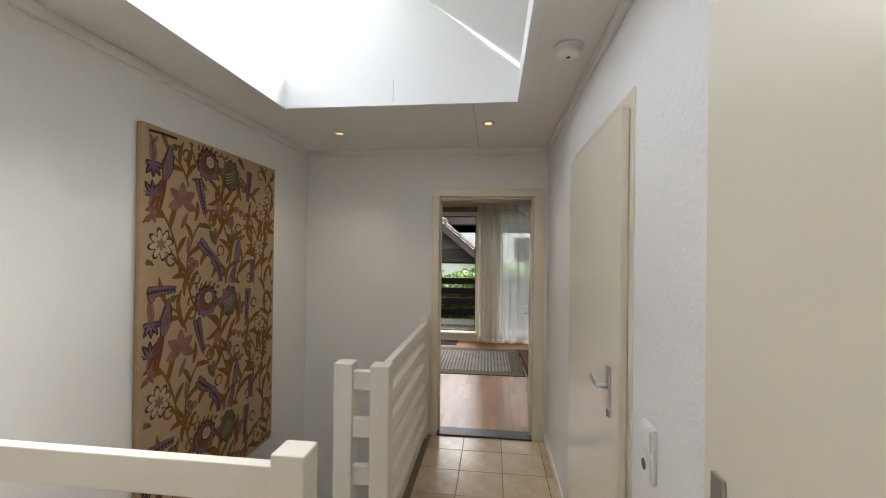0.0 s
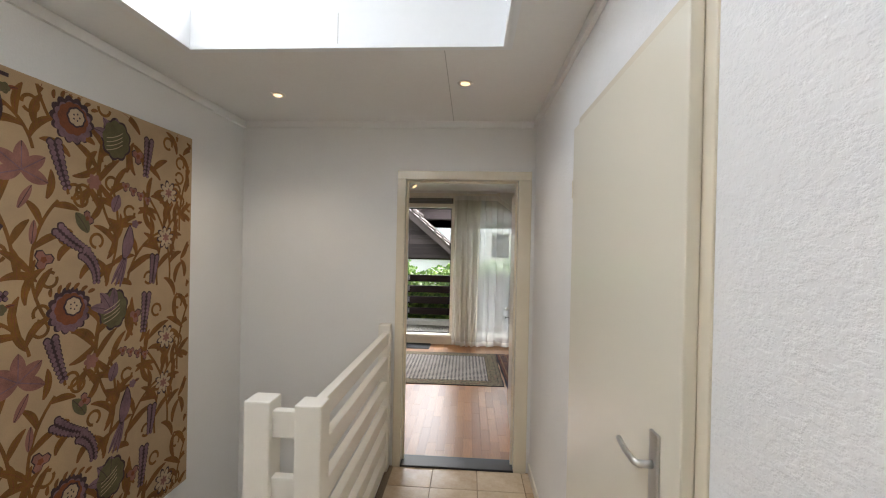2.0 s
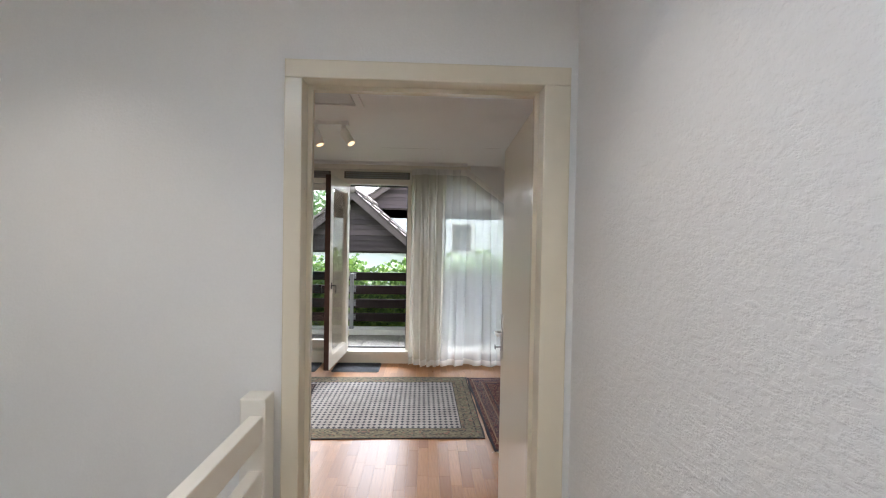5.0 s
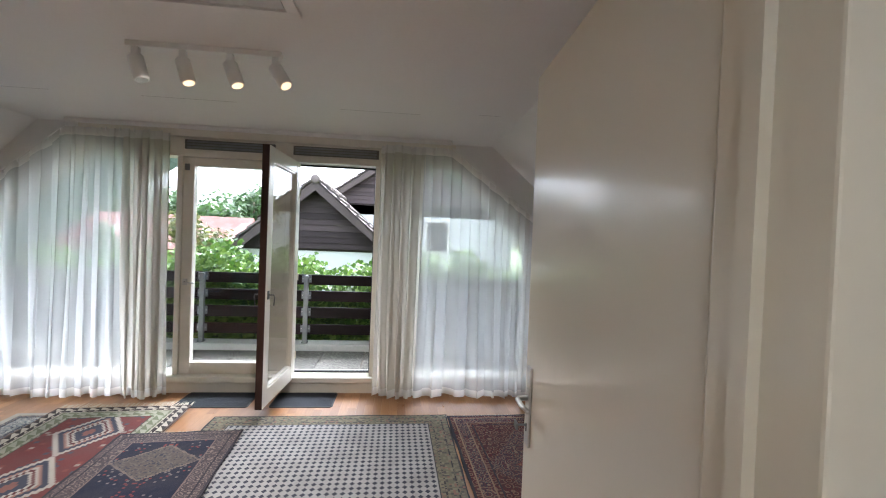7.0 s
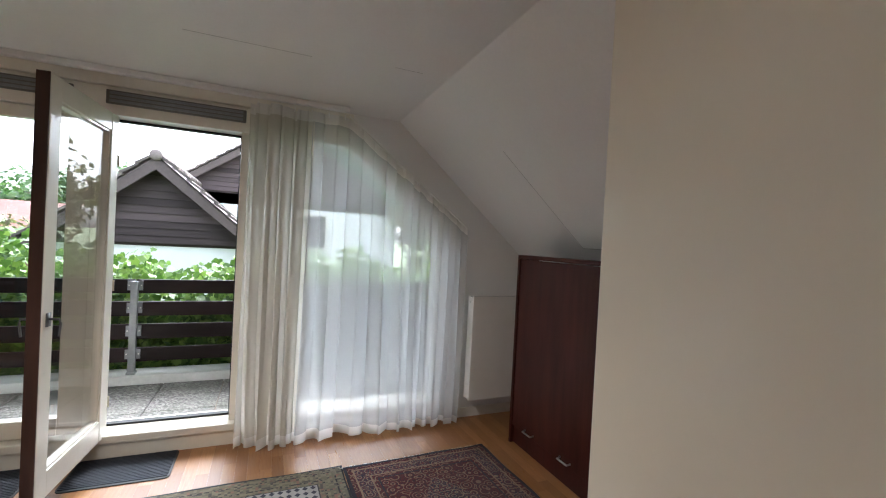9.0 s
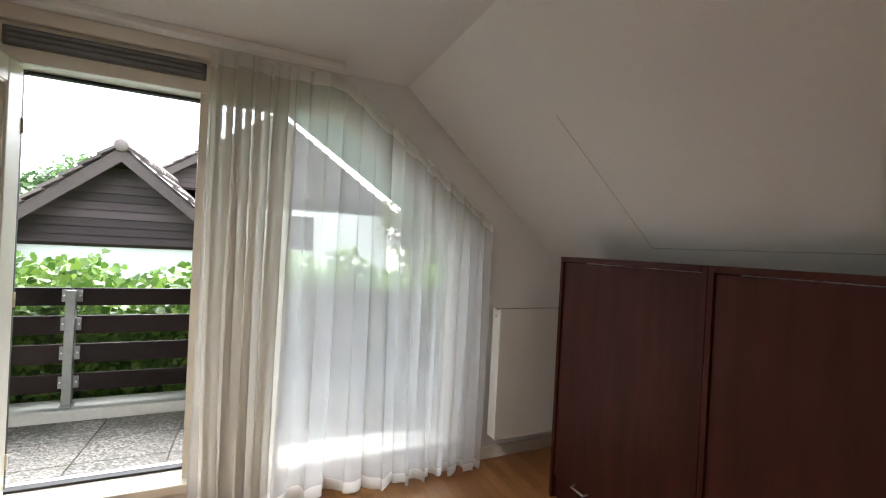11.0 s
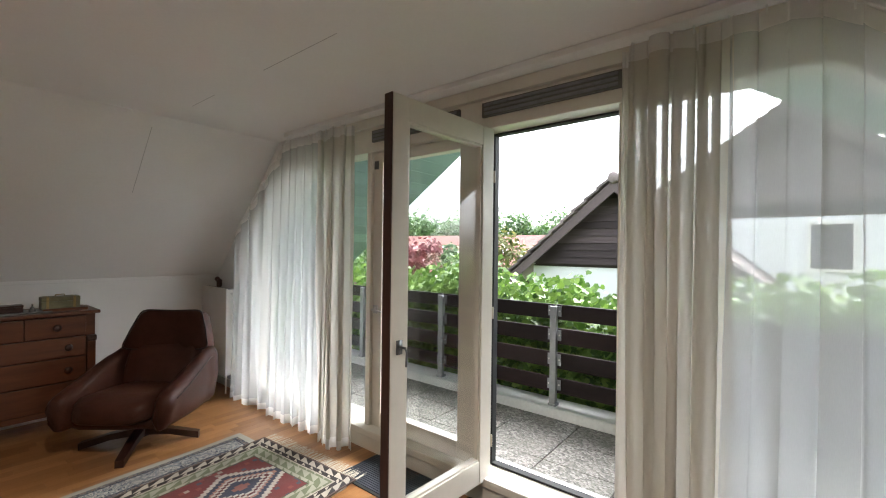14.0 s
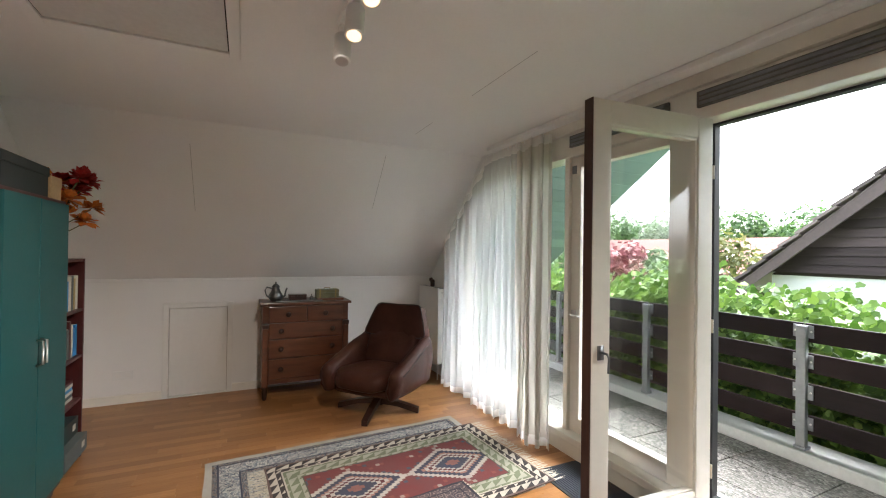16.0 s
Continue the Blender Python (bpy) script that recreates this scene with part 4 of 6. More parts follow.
def bedroom_shell():
    structure("floor", boxes((XL - 0.2, XR + 0.2, RY0, RY1 + 0.2, -0.25, -0.012)), MAHOGD, "oak strip parquet floor of warm brown staves", "floor")
    bm = boxes((KL, KR, RY0 - 0.0, RY1 + 0.25, RZ, RZ + 0.05))
    structure("ceiling", bm, CEIL, "flat white boarded bedroom ceiling", "ceiling")
    t = 0.05
    bm = prism(bmesh.new(), [(KL, RZ), (XL, KZ), (XL, KZ + t * 1.4), (KL, RZ + t)], RY0, RY1 + 0.25)
    structure("ceiling_slope_left", bm, CEIL, "white sloping ceiling under the roof", "ceiling")
    bm = prism(bmesh.new(), [(KR, RZ), (KR, RZ + t), (XR, KZ + t * 1.4), (XR, KZ)], RY0, RY1 + 0.25)
    structure("ceiling_slope_right", bm, CEIL, "white sloping ceiling under the roof", "ceiling")
    # knee walls; the left one has the little eaves door
    bm = boxes((XL - 0.1, XL, RY0, 5.02, -0.012, KZ + 0.05), (XL - 0.1, XL, 5.57, RY1 + 0.2, -0.012, KZ + 0.05), (XL - 0.1, XL, 5.02, 5.57, 0.90, KZ + 0.05))
    structure("wall_knee_left", bm, WHITE, "low white knee wall under the roof slope", "wall")
    structure("wall_knee_right", boxes((XR, XR + 0.1, RY0, RY1 + 0.2, -0.012, KZ + 0.05)), WHITE, "low white knee wall under the roof slope", "wall")
    # gable wall round the glazing
    y0, y1 = RY1, RY1 + 0.25
    right = [(GR, -0.012), (XR, -0.012), (XR, KZ), (KR, RZ), (0.80, RZ), (0.80, 2.26), (GR, 1.50)]
    bm = prism(bmesh.new(), right, y0, y1)
    left = [(GL, -0.012), (GL, 1.50), (-2.60, 2.26), (-2.60, RZ), (KL, RZ), (XL, KZ), (XL, -0.012)]
    prism(bm, left, y0, y1)
    structure("wall_gable", bm, WHITE, "white gable wall round the wide glazing", "wall")
    # trims
    bm = boxes((XL, XL + 0.018, RY0, RY1, KZ - 0.028, KZ), bevel=0.004)
    structure("trim_knee_moulding", bm, CEIL, "narrow white moulding on the knee wall", "trim")
    bm = boxes((XL, XL + 0.014, RY0, 4.99, -0.012, 0.08), (XL, XL + 0.014, 5.60, RY1, -0.012, 0.08), (XL + 0.014, GL - 0.02, RY1 - 0.014, RY1, -0.012, 0.08), (GR + 0.02, XR, RY1 - 0.014, RY1, -0.012, 0.08), bevel=0.003)
    structure("baseboard", bm, RAILWHITE, "white skirting board round the bedroom", "skirting board")
    # hairline joints between the ceiling boards
    bm = boxes((-0.18, 0.41, 6.948, 6.952, RZ - 0.001, RZ + 0.001), (-1.55, -0.91, 6.948, 6.952, RZ - 0.001, RZ + 0.001), (-2.50, -2.15, 6.948, 6.952, RZ - 0.001, RZ + 0.001), (0.84, 1.0, 6.86, 6.863, RZ - 0.001, RZ + 0.001))
    for x0, x1, yy in ((0.06, 0.42, 6.86), (0.12, 0.50, 5.30)):
        a, b = (KL + (XL - KL) * x0, RZ + (KZ - RZ) * x0), (KL + (XL - KL) * x1, RZ + (KZ - RZ) * x1)
        prism(bm, [(a[0] + 0.001, a[1] - 0.001), (b[0] + 0.001, b[1] - 0.001), (b[0] - 0.002, b[1] + 0.002), (a[0] - 0.002, a[1] + 0.002)], yy, yy + 0.004)
    f0, f1 = 0.28, 0.74
    a, b = (KR + (XR - KR) * f0, RZ + (KZ - RZ) * f0), (KR + (XR - KR) * f1, RZ + (KZ - RZ) * f1)
    prism(bm, [(a[0], a[1] - 0.0015), (a[0], a[1] + 0.001), (b[0], b[1] + 0.001), (b[0], b[1] - 0.0015)], 6.90, 6.904)
    prism(bm, [(b[0], b[1] - 0.0015), (b[0], b[1] + 0.001), (b[0] + 0.004, b[1] - 0.002), (b[0] + 0.004, b[1] - 0.0045)], 5.0, 6.9)
    structure("trim_ceiling_joints", bm, JOINT, "hairline joints between ceiling boards", "trim")


bedroom_shell()


def eaves_door():
    d = thing("eaves_door", pose(XL, 5.02, -0.012), "small white painted access door in the knee wall", "door", "", "structure")
    part("door_frame", boxes((-0.02, 0.016, -0.03, 0.02, 0, 0.94), (-0.02, 0.016, 0.53, 0.58, 0, 0.94), (-0.02, 0.016, 0.02, 0.53, 0.89, 0.94), (-0.02, 0.012, 0.02, 0.53, 0.0, 0.025), bevel=0.004), RADW, d)
    part("door_leaf", boxes((-0.025, 0.004, 0.024, 0.526, 0.03, 0.885), bevel=0.004), RADW, d)
    part("pull", boxes((0.004, 0.02, 0.49, 0.505, 0.44, 0.50), bevel=0.003), PLASTIC, d)


eaves_door()


def wall_socket():
    s = thing("wall_socket", pose(XL, 4.685, 0.265), "white double wall socket above the skirting", "socket")
    part("plate", boxes((0, 0.012, -0.08, 0.08, -0.04, 0.04), bevel=0.003), PLASTIC, s)
    for y in (-0.037, 0.037):
        part("socket_hole", lathe(bmesh.new(), [(0.02, 0), (0.021, 0.002)], 18, pose(0.0115, y, 0, 0, 90, 0)), RADW, s)


wall_socket()


def loft_hatch():
    h = thing("loft_hatch", pose(-0.90, 5.27, RZ), "large white loft hatch framed with flat trim", "hatch", "", "structure")
    w, d = 0.74, 0.40
    part("frame", boxes((-w, w, d - 0.05, d, -0.014, 0.0), (-w, w, -d, -d + 0.05, -0.014, 0.0), (-w, -w + 0.05, -d + 0.05, d - 0.05, -0.014, 0.0), (w - 0.05, w, -d + 0.05, d - 0.05, -0.014, 0.0), bevel=0.003), CEIL, h)
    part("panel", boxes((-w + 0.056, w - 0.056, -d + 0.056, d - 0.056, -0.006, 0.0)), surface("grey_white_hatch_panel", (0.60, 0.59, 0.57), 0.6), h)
    # black sheet showing round the panel, the gap's shade given as colour
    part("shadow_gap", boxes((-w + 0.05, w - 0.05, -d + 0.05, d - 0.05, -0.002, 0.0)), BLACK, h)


loft_hatch()


def spot_track():
    t = thing("spot_track", pose(-0.724, 6.06, RZ), "white ceiling track with four cylindrical spotlights", "track light")
    part("rail", boxes((-0.377, 0.377, -0.022, 0.022, -0.028, 0.0), bevel=0.003), PLASTIC, t)
    for x, tilt, turn, lit in ((-0.335, 20, 165, 0), (-0.11, 20, 160, 1), (0.12, 24, 160, 1), (0.345, 36, 155, 1)):
        m = Matrix.Translation((x, 0, -0.080)) @ pose(0, 0, 0, 0, tilt, turn)
        bm = lathe(bmesh.new(), [(0.031, -0.120), (0.035, -0.118), (0.035, 0.004), (0.029, 0.010)], 24, m)
        s = part("spot_head", bm, PLASTIC, t, "white cylindrical spot head", True)
        part("neck", boxes((x - 0.016, x + 0.016, -0.014, 0.014, -0.085, -0.024), bevel=0.003), PLASTIC, s)
        part("lamp", lathe(bmesh.new(), [(0.026, -0.1215), (0.027, -0.119)], 20, m), BULB if lit else STEEL, s, "lit warm lamp" if lit else "unlit lamp")


spot_track()


# ---- glazing ----
def pane(name, x0, x1, y, z0, z1, parent):
    ob = part(name, boxes((x0, x1, y - 0.004, y + 0.004, z0, z1)), GLASS, parent, "clear glass pane")
    ob.visible_shadow = False
    return ob


def glazing():
    g = thing("window_1", pose(0, 0, 0), "wide ivory timber window front with balcony doors", "window", "", "structure")
    y0, y1 = 7.90, 8.05
    # outer posts, head, sill and plinth
    part("sill_plinth", boxes((GL, GR, RY1 + 0.01, y1 + 0.05, -0.012, 0.10), bevel=0.004), IVORY, g, "ivory plinth board under the doors")
    part("sill", boxes((GL, GR, RY1 - 0.008, y1 + 0.06, 0.10, 0.152), bevel=0.008), IVORY, g, "moulded ivory sill")
    part("head_board", boxes((-2.60, 0.80, RY1 + 0.01, y1, 2.36, RZ - 0.001), bevel=0.004), IVORY, g)
    part("head_rail", boxes((-2.60, 0.80, y0 - 0.02, y1, 2.185, 2.36), bevel=0.006), IVORY, g)
    for nm, a, b in (("post", -0.80, -0.735), ("post", 0.035, 0.11), ("post", -1.775, -1.728)):
        part(nm, boxes((a, b, y0 - 0.01, y1, 0.152, 2.185), bevel=0.005), IVORY, g)
    part("end_post", boxes((GR - 0.06, GR, y0, y1, 0.152, 1.50)), IVORY, g)
    part("end_post", boxes((GL, GL + 0.06, y0, y1, 0.152, 1.50)), IVORY, g)
    for a, b in (((0.80, 2.26), (GR, 1.50)), ((-2.60, 2.26), (GL, 1.50))):
        part("raked_rail", prism(bmesh.new(), [a, b, (b[0], b[1] - 0.075), (a[0], a[1] - 0.075)], y0, y1), IVORY, g)
    # louvred vents over the two doors
    for x0, x1 in ((-0.735, 0.06), (-1.70, -0.90)):
        v = part("vent", boxes((x0, x1, y0 - 0.040, y0 - 0.018, 2.250, 2.335), bevel=0.004), VENT, g, "grey louvred ventilation strip")
        for k in range(3):
            part("louvre", boxes((x0 + 0.02, x1 - 0.02, y0 - 0.047, y0 - 0.040, 2.260 + 0.025 * k, 2.275 + 0.025 * k)), GALV, v)
    # dark weather strip round the open doorway
    part("weather_strip", boxes((-0.735, -0.722, 8.0, 8.045, 0.152, 2.185), (0.022, 0.035, 8.0, 8.045, 0.152, 2.185), (-0.722, 0.022, 8.0, 8.045, 2.172, 2.185), (-0.722, 0.022, 8.0, 8.045, 0.152, 0.165)), BLACK, g, "dark weather strip")
    # side lights behind the curtains
    pane("pane", 0.11, 0.80, 8.0, 0.152, 2.19, g)
    pane("pane", -2.60, -1.775, 8.0, 0.152, 2.19, g)
    for pts in ([(0.80, 0.152), (GR - 0.06, 0.152), (GR - 0.06, 1.49), (0.80, 2.19)], [(-2.60, 0.152), (-2.60, 2.19), (GL + 0.06, 1.49), (GL + 0.06, 0.152)]):
        ob = part("raked_pane", prism(bmesh.new(), pts, 7.996, 8.004), GLASS, g, "clear glass pane with a raked top")
        ob.visible_shadow = False
    # closed left door
    d = part("closed_door", boxes((-1.728, -1.635, 7.915, 7.985, 0.156, 2.180), (-0.93, -0.80, 7.915, 7.985, 0.156, 2.180), (-1.635, -0.93, 7.915, 7.985, 2.105, 2.180), (-1.635, -0.93, 7.915, 7.985, 0.156, 0.265), bevel=0.005), IVORY, g, "ivory framed glass door, closed")
    pane("pane", -1.645, -0.92, 7.95, 0.26, 2.11, d)
    bm = tube(bmesh.new(), [(-1.690, 7.915, 1.02), (-1.690, 7.875, 1.02), (-1.680, 7.868, 1.02), (-1.585, 7.868, 1.015)], 0.008, 10, 0.8)
    box(bm, -1.710, -1.670, 7.905, 7.915, 0.99, 1.05)
    part("lever", bm, STEEL, d, "aluminium lever", True)
    part("catch", boxes((-1.715, -1.675, 7.905, 7.916, 2.06, 2.12), bevel=0.003), GALV, d, "small metal catch")


glazing()


def open_balcony_door():
    d = thing("balcony_door", pose(-0.698, 7.90, 0, 0, 0, -93.6), "ivory framed glass balcony door swung open into the room", "door")
    W, T, B, H = 0.785, 0.058, 0.135, 2.178
    s = 0.105
    part("stile", boxes((0, s, -T / 2, T / 2, B, H), bevel=0.005), IVORY, d)
    part("stile", boxes((W - s, W - 0.006, -T / 2, T / 2, B, H), bevel=0.005), IVORY, d)
    part("edge_strip", boxes((W - 0.006, W, -T / 2 + 0.003, T / 2 - 0.003, B, H)), DARKEDGE, d, "bare dark red wood on the closing edge")
    part("top_rail", boxes((s, W - s, -T / 2 + 0.001, T / 2 - 0.001, H - 0.11, H), bevel=0.005), IVORY, d)
    part("bottom_rail", boxes((s, W - s, -T / 2 + 0.001, T / 2 - 0.001, B, B + 0.13), bevel=0.005), IVORY, d)
    bm = boxes((s, s + 0.012, -0.02, 0.02, B + 0.13, H - 0.11), (W - s - 0.012, W - s, -0.02, 0.02, B + 0.13, H - 0.11), (s + 0.012, W - s - 0.012, -0.02, 0.02, H - 0.122, H - 0.11), (s + 0.012, W - s - 0.012, -0.02, 0.02, B + 0.13, B + 0.142))
    part("glazing_bead", bm, IVORY, d, "ivory glazing bead")
    ob = part("pane", boxes((s + 0.004, W - s - 0.004, -0.004, 0.004, B + 0.134, H - 0.114)), GLASS, d, "clear glass pane")
    ob.visible_shadow = False
    for sd in (1, -1):
        bm = tube(bmesh.new(), [(W - 0.055, sd * T / 2, 1.02), (W - 0.055, sd * (T / 2 + 0.045), 1.02), (W - 0.06, sd * (T / 2 + 0.05), 1.0), (W - 0.062, sd * (T / 2 + 0.044), 0.935)], 0.006, 10, 0.8)
        box(bm, W - 0.072, W - 0.038, min(sd * T / 2, sd * (T / 2 + 0.006)), max(sd * T / 2, sd * (T / 2 + 0.006)), 0.985, 1.05)
        part("handle", bm, PEWTER, d, "dark metal lever handle", True)
    for z in (0.35, 1.1, 1.9):
        hinge(d, -0.004, 0.03, z)


open_balcony_door()


def curtain(name, flat0, flat1, low_x, low_z, dense, label):
    """A pleated sheer: flat0 is its upright leading edge, flat1 where its top begins to fall to (low_x, low_z); dense metres of it are drawn together."""
    top, s = 2.358, 1 if low_x > flat0 else -1
    c = thing(name, pose(flat0, CURT, 0), label, "curtain", "bedroom curtains")
    total = abs(low_x - flat0)
    us, x = [], 0.0
    while x < total:
        us.append(x)
        x += 0.0035 if x < dense else 0.007
    us.append(total)
    rng = random.Random(len(name) + int(10 * abs(flat0)))
    ph = 0.0
    cols = []
    zs = [0.0, 0.03, 0.08, 0.2, 0.35, 0.5, 0.65, 0.8, 0.92, 0.97, 1.0]
    w1, w2 = rng.uniform(0, 6), rng.uniform(0, 6)
    for k, u in enumerate(us):
        step = (us[k] - us[k - 1]) if k else 0
        period = 0.085 if u < dense else 0.15 + 0.05 * math.sin(u * 5 + w2)
        ph += step / period * 2 * math.pi
        f = abs(flat1 - flat0)
        zt = top if u <= f else top + (low_z - top) * (u - f) / (total - f)
        col = []
        for q in zs:
            z = 0.022 + (zt - 0.022) * q + (0.006 * math.sin(ph * 0.5) if q < 0.01 else 0)
            amp = (0.060 if u < dense else 0.046) * (1 - 0.5 * q)
            sway = 0.020 * math.sin(u * 9 + 2.2 * q + w1)
            y = amp * math.sin(ph + 0.5 * math.sin(3 * q + u * 7)) + amp * 0.35 * math.sin(2.3 * ph + 4 * q + w2) + sway * (1 - q)
            if u < dense:
                y += 0.03 * math.sin(u / dense * 9 + q)
            drift = s * (0.02 * (1 - q) * math.sin(u * 6 + w1)) - s * (0.03 * (1 - q) if u < 0.01 else 0)
            fold = (0.030 if u < dense else 0.020 + 0.006 * math.sin(u * 17 + w1)) * math.sin(ph * 2 + 1.1 + 0.6 * math.sin(2.2 * q + u * 5)) * (1 - 0.15 * q) * min(1.0, u / 0.06, (total - u) / 0.06)
            v = u + fold
            z += (top if v <= f else top + (low_z - top) * (v - f) / (total - f)) * q - zt * q
            col.append((s * v + drift * (1 - q), y * 0.8, z))
        cols.append(col)
    bm, hem, head = bmesh.new(), bmesh.new(), bmesh.new()
    for target, lo, hi in ((bm, 1, len(zs) - 2), (hem, 0, 1), (head, len(zs) - 2, len(zs) - 1)):
        first = sum(1 for u in us if u < dense) if target is bm else 0
        grid = [[target.verts.new(col[j]) for j in range(lo, hi + 1)] for col in cols[first:]]
        for a, b in zip(grid, grid[1:]):
            for j in range(hi - lo):
                target.faces.new((a[j], b[j], b[j + 1], a[j + 1]))
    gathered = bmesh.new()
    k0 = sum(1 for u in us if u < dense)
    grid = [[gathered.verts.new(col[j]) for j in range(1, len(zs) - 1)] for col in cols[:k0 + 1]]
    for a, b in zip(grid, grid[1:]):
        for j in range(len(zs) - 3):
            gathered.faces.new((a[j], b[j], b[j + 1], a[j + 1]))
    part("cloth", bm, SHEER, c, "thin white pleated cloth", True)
    # the bunched part takes the darker copy, with fold shade in its colour
    part("gathered_cloth", gathered, FOLDSHADE, c, "cloth drawn together in deep folds, their shade put into its colour", True)
    part("hem", hem, HEM, c, "doubled bottom hem", True)
    part("heading_tape", head, HEM, c, "pleated heading tape", True)
    # track along the top, hooks at the pleats
    f = abs(flat1 - flat0)
    part("track", tube(bmesh.new(), [(s * f, 0.0, top + 0.012), (s * total, 0.0, low_z + 0.012)], 0.007, 8), RADW, c, "thin white curtain track")
    u = 0.05
    while u < total:
        z = top if u <= f else top + (low_z - top) * (u - f) / (total - f)
        part("hook", boxes((s * u - 0.003, s * u + 0.003, -0.006, 0.004, z - 0.02, z + 0.012)), PLASTIC, c)
        u += 0.115


curtain("sheer_curtain", 0.09, 0.745, 1.745, 1.605, 0.39, "white sheer curtain with a raked top, half drawn")
curtain("sheer_curtain", -1.765, -2.60, -3.53, 1.56, 0.34, "white sheer curtain with a raked top, drawn to the radiator")
structure("trim_curtain_rail", boxes((-2.60, 0.745, CURT - 0.02, CURT + 0.02, 2.395, RZ - 0.001), bevel=0.006), CEIL, "white double curtain rail on the ceiling", "curtain rail")


# ---- bedroom: furniture ----
def radiator(x0, x1, label):
    r = thing("radiator", pose((x0 + x1) / 2, 7.75, 0.20), label, "radiator", "bedroom radiators")
    w = (x1 - x0) / 2
    part("panel", boxes((-w, w, -0.085, -0.070, 0, 0.86), bevel=0.004), RADW, r)
    part("panel", boxes((-w, w, -0.005, 0.010, 0, 0.86), bevel=0.004), RADW, r)
    for s in (-1, 1):
        part("side_cover", boxes((min(s * w, s * (w - 0.006)), max(s * w, s * (w - 0.006)), -0.070, -0.005, 0.01, 0.85)), RADW, r)
        part("plug", lathe(bmesh.new(), [(0.011, 0), (0.010, 0.006)], 12, pose(s * w, -0.037, 0.81, 0, s * 90, 0)), STEEL, r)
    part("top_grille", boxes((-w + 0.01, w - 0.01, -0.068, -0.007, 0.845, 0.855)), GALV, r)
    part("wall_bracket", boxes((-0.02, 0.02, 0.010, 0.090, 0.10, 0.75)), RADW, r)
    part("pipe", tube(bmesh.new(), [(w * 0.6, -0.03, 0.0), (w * 0.6, -0.03, -0.205)], 0.008, 8), RADW, r)
    return r


radiator(1.81, 2.50, "white panel radiator beside the wooden cabinet")
rl = radiator(-4.12, -3.56, "white panel radiator with a dark valve")


def radiator_valve():
    v = thing("thermostat_valve", pose(-3.80, 7.70, 1.06), "dark brown thermostat bracket on the radiator top", "valve")
    part("body", lathe(bmesh.new(), [(0.018, 0), (0.026, 0.01), (0.026, 0.07), (0.016, 0.085)], 14, pose(0, 0, 0, 0, 0, 0)), CHESTD, v, "", True)
    part("knob", lathe(bmesh.new(), [(0.022, 0), (0.024, 0.05), (0.014, 0.06)], 14, pose(-0.01, 0, 0.06, 0, -60, 0)), CHESTD, v, "", True)


radiator_valve()


def wall_bed_cabinet(y_near, y_far):
    """Low cabinet that follows the roof slope behind; one wide flap with a bottom pull."""
    x, H = 2.0, 1.425
    c = thing("eaves_cabinet", pose(x, y_near, 0), "dark mahogany cabinet with one wide smooth front", "cabinet", "cabinets under the roof slope")
    w = y_far - y_near
    back = [(0.0, 0.0), (0.56, 0.0), (0.56, 1.10), (0.13, H), (0.0, H)]
    for a in (0.0, w - 0.022):
        part("side_panel", prism(bmesh.new(), back, a, a + 0.022), MAHOGD, c)
    part("top", boxes((-0.004, 0.12, 0.022, w - 0.022, H - 0.028, H), bevel=0.003), MAHOG, c)
    part("front_panel", boxes((0.010, 0.032, 0.026, w - 0.026, 0.135, H - 0.032), bevel=0.003), MAHOG, c, "smooth dark mahogany front")
    part("plinth", boxes((0.03, 0.05, 0.022, w - 0.022, 0.0, 0.125)), MAHOGD, c)
    for k in (0.28, 0.72):
        bm = tube(bmesh.new(), [(0.012, w * k - 0.05, 0.165), (-0.018, w * k - 0.045, 0.160), (-0.018, w * k + 0.045, 0.160), (0.012, w * k + 0.05, 0.165)], 0.006, 8)
        part("pull", bm, STEEL, c, "bright steel bar pull", True)


for k in range(3):
    wall_bed_cabinet(7.335 - 0.89 * (k + 1), 7.335 - 0.89 * k - 0.004)


